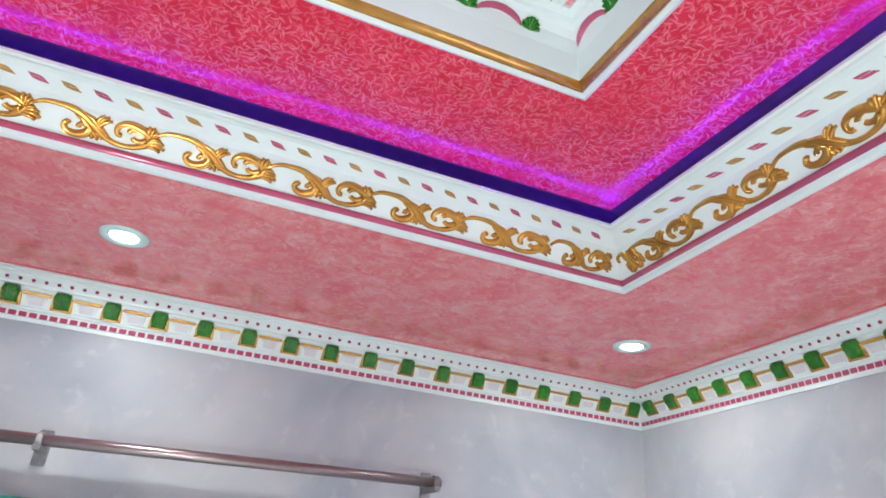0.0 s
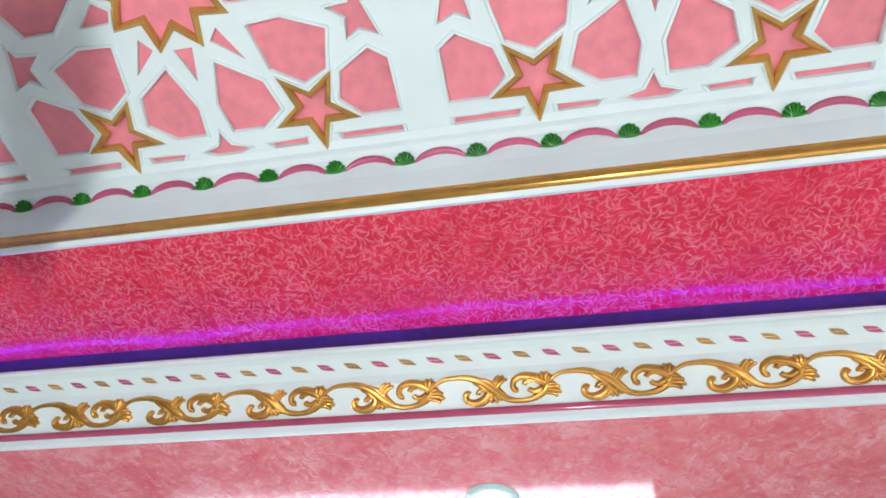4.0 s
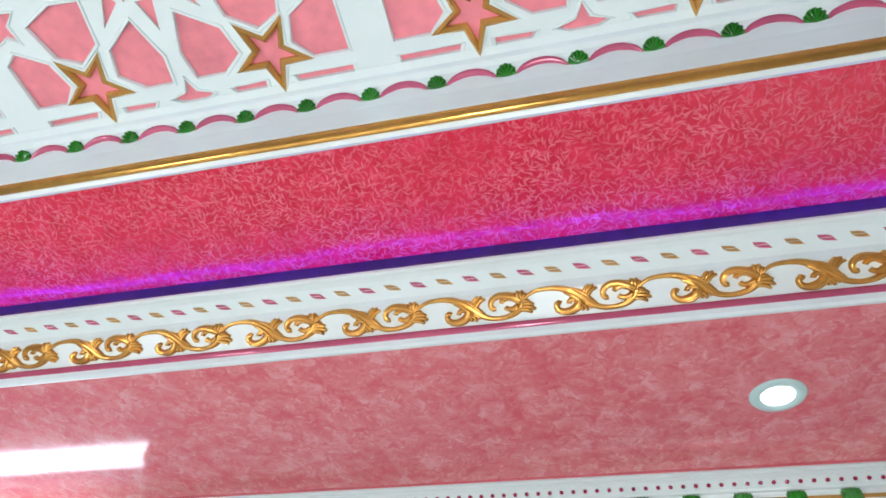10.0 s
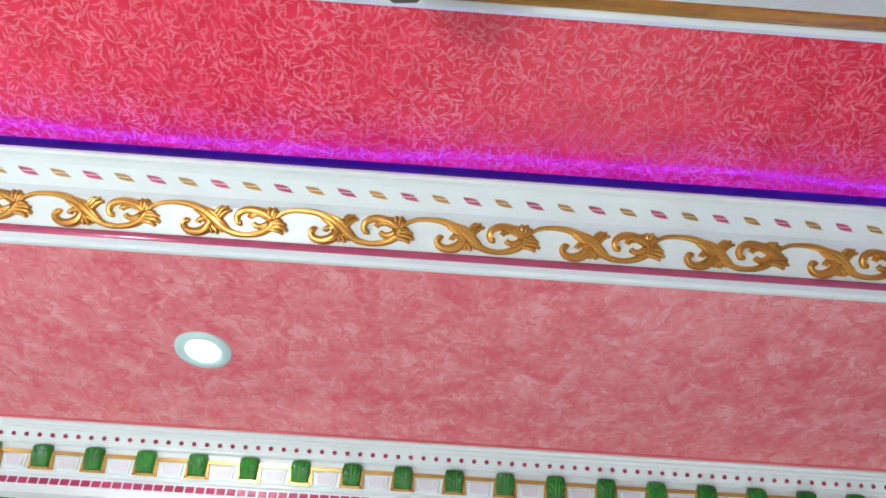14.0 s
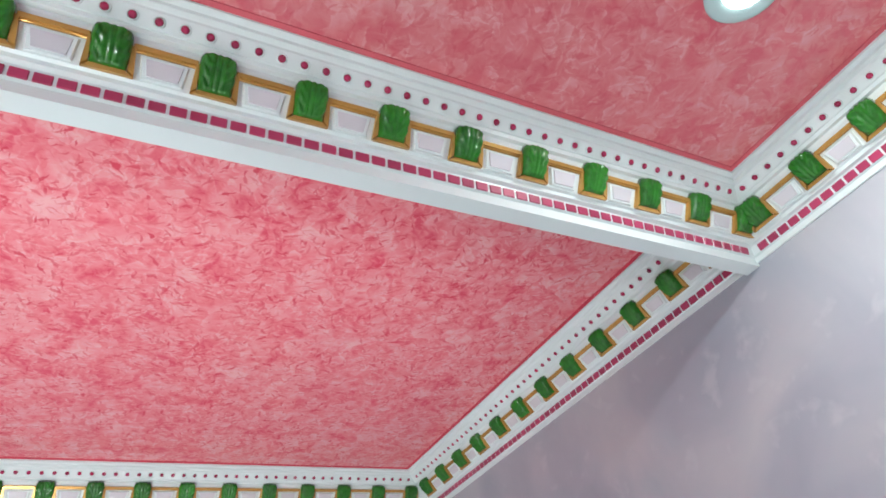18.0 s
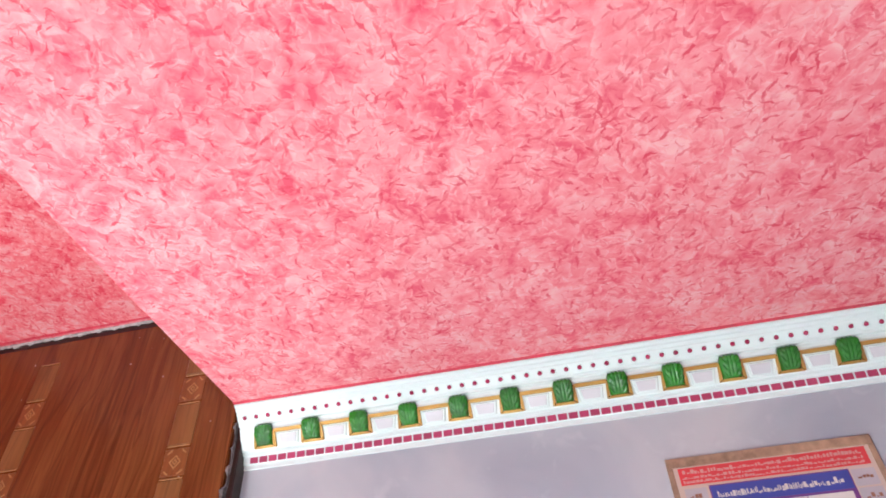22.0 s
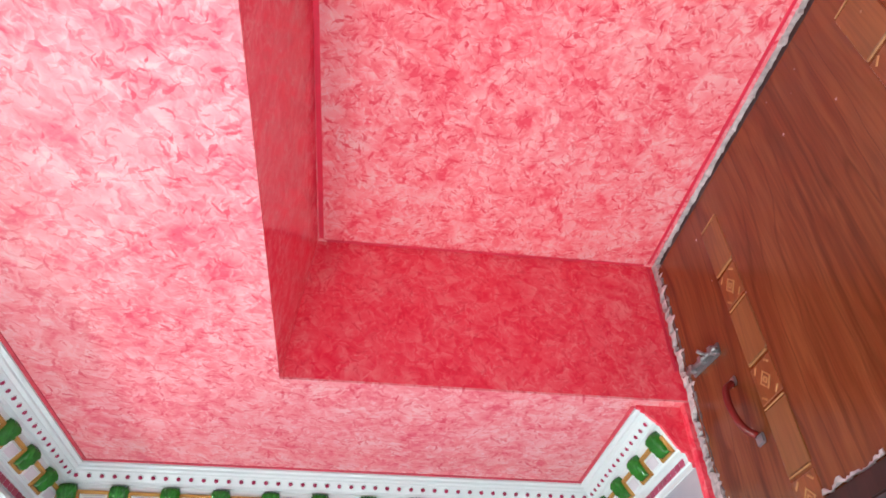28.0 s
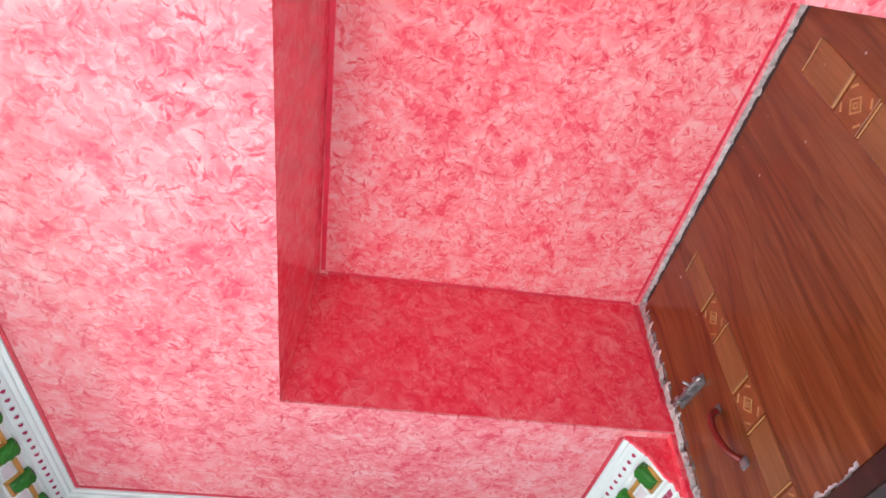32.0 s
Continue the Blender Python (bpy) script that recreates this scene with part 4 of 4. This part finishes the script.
def ceiling_fan(x, y, turn, reach):
    fan = tagged(new("ceiling_fan"), "grey-olive three-blade ceiling fan at rest", "ceiling fan", "ceiling fans")
    part("canopy", lathe([(.02, ZL - .055), (.055, ZL - .05), (.062, ZL - .02), (.064, ZL - .002)], 28), FANPAINT, fan, smooth=True)
    part("downrod", lathe([(.011, 2.66), (.011, ZL - .03)], 14), STEEL, fan, smooth=True)
    part("motor", lathe([(.03, 2.57), (.075, 2.572), (.10, 2.59), (.104, 2.625), (.08, 2.65), (.03, 2.67)], 36), FANPAINT, fan, smooth=True)
    for k in range(3):
        a = math.radians(turn + 120 * k)
        r = reach
        # two facets meeting in a crease along the blade
        broad = [(.17, -.050), (r * .5, -.062), (r - .04, -.060), (r - .012, -.050), (r, -.030), (r - .004, .0), (r - .014, .024), (.17, .024)]
        narrow = [(.17, .024), (r - .014, .024), (r - .026, .046), (r - .05, .058), (r * .5, .062), (.17, .050)]
        bm = prism(broad, 2.583, 2.587, 0)
        prism(narrow, 2.583, 2.587, 0, bm)
        bmesh.ops.remove_doubles(bm, verts=bm.verts, dist=.0001)
        for v in bm.verts:
            v.co.z += .07 * v.co.y - (.55 * (v.co.y - .024) if v.co.y > .024 else 0)
        bmesh.ops.rotate(bm, verts=bm.verts, cent=(0, 0, 0), matrix=Matrix.Rotation(a, 3, "Z"))
        blade = part("blade", bm, FANPAINT, fan, "grey-olive blade creased along its length")
        bm = soft_box(.08, .23, -.018, .018, 2.590, 2.596, .002, 1)
        bmesh.ops.rotate(bm, verts=bm.verts, cent=(0, 0, 0), matrix=Matrix.Rotation(a, 3, "Z"))
        part("bracket", bm, FANPAINT, blade)
    fan.location = (x, y, 0)
    return fan


ceiling_fan(-1.55, YC, 113.5, .615)
ceiling_fan(-4.175, YC, 121.5, .658)

# ---- teal door below the curtain rod ----
TEALP = plain("teal_door_paint", (.05, .30, .25), .35, vary=.12, scale=14)
door = new("door_1")
for r in ((-2.10, -2.04, 0, 2.07), (-1.16, -1.10, 0, 2.07), (-2.10, -1.10, 2.07, 2.13)):
    part("frame", soft_box(XL - .001, XL + .022, r[0], r[1], r[2], r[3], .003), TEALP, door)
part("leaf", soft_box(XL - .001, XL + .012, -2.039, -1.161, .01, 2.069, .003), TEALP, door)
part("door_handle", tube(bmesh.new(), [(XL + .012, -1.24, 1.0), (XL + .05, -1.24, 1.0), (XL + .05, -1.34, 1.0)], .008, 10), STEEL, door, "grey steel lever handle", True)
structure(door, "closed teal painted door below the curtain rod", "door")

# ---- curtain rod on the end wall ----
rod = tagged(new("curtain_rod"), "dull pewter curtain rod on two wall brackets", "curtain rod")
part("tube", tube(bmesh.new(), [(XL + .07, -2.45, 2.222), (XL + .07, -1.0, 2.250), (XL + .07, -.655, 2.256)], .0125, 16), ROD, rod, smooth=True)
for y, z in ((-.668, 2.256), (-1.555, 2.239), (-2.42, 2.222)):
    part("bracket", soft_box(XL - .001, XL + .09, y - .008, y + .008, z - .022, z - .010, .002), STEEL, rod, "grey steel bracket")
    part("wall_plate", soft_box(XL - .001, XL + .006, y - .014, y + .014, z - .045, z + .030, .002), STEEL, rod, "grey steel wall plate")
    part("cup", lathe([(.0145, -.007), (.0165, -.006), (.0165, .006), (.0145, .007)], 20), STEEL, rod).matrix_basis = pose(XL + .07, y, z, 90)

# ---- thin white line painted down the wall corners ----
for x, y, label in ((XR - .003, Y1 - .003, "white painted line down the bay corner"),):
    structure(slab("trim_corner", x + .001, x + .003, y + .001, y + .003, .01, H - .105, PALE), label, "corner trim")

# ---- wooden shutter under the recess ----
YS, ZB = 1.187, 2.347
shutter = tagged(new("loft_shutter"), "red-brown wood laminate loft shutter with inlaid bands", "shutter")
part("door", soft_box(REC[0] + .026, REC[1] - .018, YS, YS + .03, ZB, ZREC - .022, .002), WOOD, shutter)
part("frame_top", soft_box(REC[0] + .010, REC[1] + .01, YS + .006, YS + .04, ZREC - .021, ZREC - .002, .002), FRAMEWOOD, shutter, "dark brown frame")
part("frame_side", soft_box(REC[0] + .008, REC[0] + .025, YS + .006, YS + .04, ZB - .03, ZREC - .022, .002), FRAMEWOOD, shutter, "dark brown frame")
part("frame_side", soft_box(REC[1] - .017, REC[1] + .001, YS + .006, YS + .04, ZB - .03, ZREC - .022, .002), FRAMEWOOD, shutter, "dark brown frame")
part("frame_bottom", soft_box(REC[0] + .025, REC[1] - .018, YS - .006, YS + .04, ZB - .03, ZB - .002, .002), FRAMEWOOD, shutter, "dark brown frame")


def ragged(points, width, depth, seed):
    """A lumpy smear of plaster along a line in the plane of the shutter."""
    rnd = random.Random(seed)
    bm = bmesh.new()
    line = []
    for (x0, z0), (x1, z1) in zip(points, points[1:]):
        k = max(2, int(math.hypot(x1 - x0, z1 - z0) / .004))
        line += [(x0 + (x1 - x0) * i / k, z0 + (z1 - z0) * i / k) for i in range(k)]
    line.append(points[-1])
    dx, dz = points[-1][0] - points[0][0], points[-1][1] - points[0][1]
    ln = math.hypot(dx, dz)
    sx, sz = -dz / ln, dx / ln
    rows = []
    for x, z in line:
        lump = .5 + 1.0 * noise.noise((x * 45 + seed, z * 45, seed)) + .7 * noise.noise((x * 160, z * 160, seed))
        w, q = width * max(.10, lump + rnd.uniform(-.1, .1)), depth * rnd.uniform(.5, 1.0) * max(.3, lump)
        rows.append([bm.verts.new((x, YS + .012, z)), bm.verts.new((x + sx * w * .2, YS - q, z + sz * w * .2)), bm.verts.new((x + sx * w * .7, YS - q * .7, z + sz * w * .7)), bm.verts.new((x + sx * w, YS + .012, z + sz * w))])
    for a, b in zip(rows, rows[1:]):
        for i in range(3):
            bm.faces.new((a[i], a[i + 1], b[i + 1], b[i]))
    bm.faces.new(rows[0])
    bm.faces.new(rows[-1][::-1])
    return bm


part("plaster_smear", ragged([(REC[1] + .002, ZREC - .001), (REC[0] + .012, ZREC - .001)], .009, .003, 1), PLASTER, shutter, "ragged grey plaster along the frame")
part("plaster_smear", ragged([(REC[0] + .008, ZREC), (REC[0] + .004, ZB - .03)], .052, .003, 2), PLASTER, shutter, "ragged grey plaster along the frame")
# dark strip added to stand for the dark gap beside the wood
part("plaster_smear", ragged([(REC[0] + .034, ZREC - .05), (REC[0] + .034, ZB - .03)], .010, .0045, 12), CRUST, shutter, "dark grey strip for the gap between plaster and wood")
part("plaster_smear", ragged([(REC[1] - .008, ZB - .02), (REC[1] - .008, H - .02)], .013, .005, 3), CRUST, shutter, "dark ragged plaster crust along the frame")
part("plaster_smear", ragged([(REC[0] + .03, ZB + .001), (REC[0] + .36, ZB + .001)], .013, .005, 4), PLASTER, shutter, "ragged grey plaster along the frame")
part("painted_edge", soft_box(REC[0] + .022, REC[1] - .004, YS - .013, YS - .007, ZREC - .0016, ZREC - .0004, .0004, 1), EDGEBRIGHT, recess, "crimson painted line along the shutter")
part("painted_edge", soft_box(REC[0] + .0135, REC[0] + .0150, YS - .013, YS - .007, H + .05, ZREC - .002, .0004, 1), EDGEBRIGHT, recess, "crimson painted line along the shutter")
part("painted_edge", soft_box(REC[0] + .022, REC[1] - .004, REC[2] + .0285, REC[2] + .037, ZREC - .0016, ZREC - .0004, .0004, 1), EDGEBRIGHT, recess, "crimson painted line in the corner of the recess")
part("painted_edge", soft_box(REC[0] + .0135, REC[0] + .0195, REC[2] + .042, YS - .018, ZREC - .0016, ZREC - .0004, .0004, 1), EDGEBRIGHT, recess, "crimson painted line in the corner of the recess")
PLAIN_ME = finish("inlay_tile", soft_box(-.0262, .0262, -.0015, .002, -.044, .044, .0008, 1), INLAY)
SQUARE_ME = finish("inlay_square", soft_box(-.0262, .0262, -.0012, .002, -.028, .028, .0008, 1), INLAYRED)


def diamond_ring(r, w):
    bm = bmesh.new()
    o = [bm.verts.new((x * r, y, z * r * 1.1)) for y in (-.0022, 0) for x, z in ((0, 1), (1, 0), (0, -1), (-1, 0))]
    i = [bm.verts.new((x * (r - w), y, z * (r - w) * 1.1)) for y in (-.0022, 0) for x, z in ((0, 1), (1, 0), (0, -1), (-1, 0))]
    for k in range(4):
        j = (k + 1) % 4
        bm.faces.new((o[k], o[j], i[j], i[k]))
        bm.faces.new((o[k], o[j], o[j + 4], o[k + 4]))
        bm.faces.new((i[k], i[j], i[j + 4], i[k + 4]))
    return finish("inlay_ring", bm, INLAYLINE)


RINGS = [diamond_ring(.013, .0028), diamond_ring(.0055, .0022)]
CORNER_ME = finish("inlay_corner", soft_box(-.006, .006, -.0022, 0, -.0016, .0016, .0004, 1), INLAYLINE)
LINE_ME = finish("inlay_line", soft_box(-.024, .024, -.0022, 0, -.0008, .0008, .0003, 1), INLAYLINE)
for x in (-1.945, -1.553):
    z = 2.355
    while z < ZREC - .05:
        sq = piece("inlay_square", SQUARE_ME, shutter, pose(x, YS, z))
        for ring in RINGS:
            piece("inlay_ring", ring, sq, Matrix())
        for dx in (-1, 1):
            for dz in (-1, 1):
                piece("inlay_corner", CORNER_ME, sq, pose(dx * .015, 0, dz * .021, 0, dx * dz * 40))
        if z + .13 < ZREC - .02:
            tl = piece("inlay_tile", PLAIN_ME, shutter, pose(x, YS, z + .0805))
            for dz in (-.047, .047):
                piece("inlay_line", LINE_ME, tl, pose(0, 0, dz))
        z += .161
handle = part("handle", tube(bmesh.new(), smooth_line([(-2.016, YS - .004, 2.550), (-2.015, YS - .018, 2.538), (-2.009, YS - .024, 2.506), (-2.003, YS - .018, 2.474), (-2.001, YS - .004, 2.462)], 4), .0052, 10), HANDLE, shutter, "red-brown curved pull handle", True)
part("end_plate", soft_box(-2.024, -2.008, YS - .004, YS + .001, 2.546, 2.560, .002), STEEL, handle, "grey metal end plate")
part("end_plate", soft_box(-2.008, -1.988, YS - .004, YS + .001, 2.447, 2.462, .002), STEEL, handle, "grey metal end plate")
latch = part("latch", soft_box(-.045, .045, -.004, .001, -.010, .010, .0015), STEEL, shutter, "grey aluminium tower bolt smeared with plaster")
latch.matrix_basis = pose(-2.068, YS, 2.621, 0, 6)
part("bolt", tube(bmesh.new(), [(-.052, -.009, 0), (.046, -.009, 0)], .0038, 10), STEEL, latch, smooth=True)
for x in (-.034, .0, .034):
    part("strap", soft_box(x - .005, x + .005, -.0145, 0, -.007, .007, .002, 1), STEEL, latch)
part("knob", tube(bmesh.new(), [(.018, -.010, 0), (.018, -.024, .006)], .003, 8), STEEL, latch, smooth=True)
part("plaster_lump", ragged([(-2.150, 2.632), (-2.085, 2.622)], .018, .012, 9), PLASTER, shutter, "ragged grey plaster over the bolt", True)

# ---- printed poster on the bay wall ----
PAPER = plain("buff_paper", (.55, .42, .36), .5, vary=.05)
TAPE = plain("brown_tape", (.30, .19, .13), .35, vary=.55, scale=70)
PRINT = {"red": plain("red_print", (.66, .05, .06), .45), "blue": plain("blue_print", (.05, .07, .32), .45), "violet": plain("violet_print", (.16, .05, .22), .45), "pink": plain("pink_print", (.62, .30, .28), .45),
         "cream": plain("cream_print", (.62, .50, .36), .45), "grey": plain("grey_print", (.44, .40, .44), .45), "ink": plain("ink_print", (.05, .05, .06), .5), "white": plain("white_print", (.66, .61, .58), .45),
         "rust": plain("rust_print", (.34, .10, .06), .5), "brown": plain("brown_print", (.30, .12, .07), .5), "green": plain("green_print", (.12, .25, .16), .5), "teal": plain("teal_print", (.16, .36, .40), .5)}
PX0, PX1, PZ1 = -.649, -.331, 2.411
PW, PH = PX1 - PX0, .46
poster = tagged(new("poster"), "printed paper chart with red and blue headings, taped on the wall", "poster")
part("sheet", soft_box(0, PW, -.004, 0, -PH, 0, .001, 1), PAPER, poster)
for r in ((0, PW, -.016, 0), (0, .009, -PH, -.016), (PW - .009, PW, -PH, -.016)):
    part("tape", soft_box(r[0], r[1], -.0055, -.003, r[2], r[3], .0008, 1), TAPE, poster, "brown tape edging")


def printed(x0, x1, z0, z1, tone, lift=1):
    return part("print", box(bmesh.new(), x0, x1, -.004 - .0006 * lift, -.0035, z0, z1), PRINT[tone], poster)


rnd = random.Random(5)


def words(x0, x1, z, h, tone, parent, lift=3, gap=.35):
    """Unreadable writing as plain bars."""
    x = x0
    bm = bmesh.new()
    while x < x1 - .004:
        w = rnd.choice((.0012, .0016, .0022, .0045)) if h > .008 else rnd.uniform(.002, .006)
        w = min(w, x1 - x)
        dz = rnd.uniform(-.12, .12) * h
        box(bm, x, x + w, -.004 - .0006 * lift, -.004 - .0006 * (lift - 1), z - h / 2 + dz, z + h / 2 * rnd.uniform(-.5, 1) + dz)
        x += w + rnd.uniform(.1, .6) * gap * .01
    return part("writing", bm, PRINT[tone], parent)


hd = printed(.016, PW - .016, -.046, -.018, "red")
words(.022, PW - .022, -.025, .007, "pink", hd)
words(.020, PW - .020, -.034, .0045, "pink", hd)
words(.020, PW - .020, -.041, .0045, "pink", hd)
printed(.056, PW - .052, -PH + .03, -.050, "violet")
bl = printed(.058, PW - .054, -.080, -.052, "blue", 2)
words(.066, PW - .062, -.066, .010, "white", bl, 4)
x0, x1 = .062, PW - .058
cw = (x1 - x0) / 3
rows = ["white", "pink", "white", "pink", "cream", "pink", "white", "pink", "cream", "pink", "white"]
for j, tone in enumerate(rows):
    z1 = -.084 - j * .031
    for k in range(3):
        cell = printed(x0 + cw * k, x0 + cw * (k + 1) - .001, z1 - .030, z1, tone, 2)
        words(x0 + cw * k + .010, x0 + cw * (k + 1) - .010, z1 - .015, .010, ("ink", "brown", "rust")[(j * 2 + k * 2 + k // 2) % 3], cell, 4, .22)
for xa, xb in ((.018, .052), (PW - .050, PW - .016)):
    for z1, z0, tone in ((-.052, -.078, "grey"), (-.081, -.107, "grey"), (-.110, -.30, "pink"), (-.303, -PH + .03, "cream")):
        cell = printed(xa, xb, z0, z1, tone)
        for i in range(max(1, int((z1 - z0) / .02))):
            words(xa + .006, xb - .005, z1 - .012 - .019 * i, .007, "brown", cell)
poster.matrix_basis = pose(PX0, Y1 - .0005, PZ1)
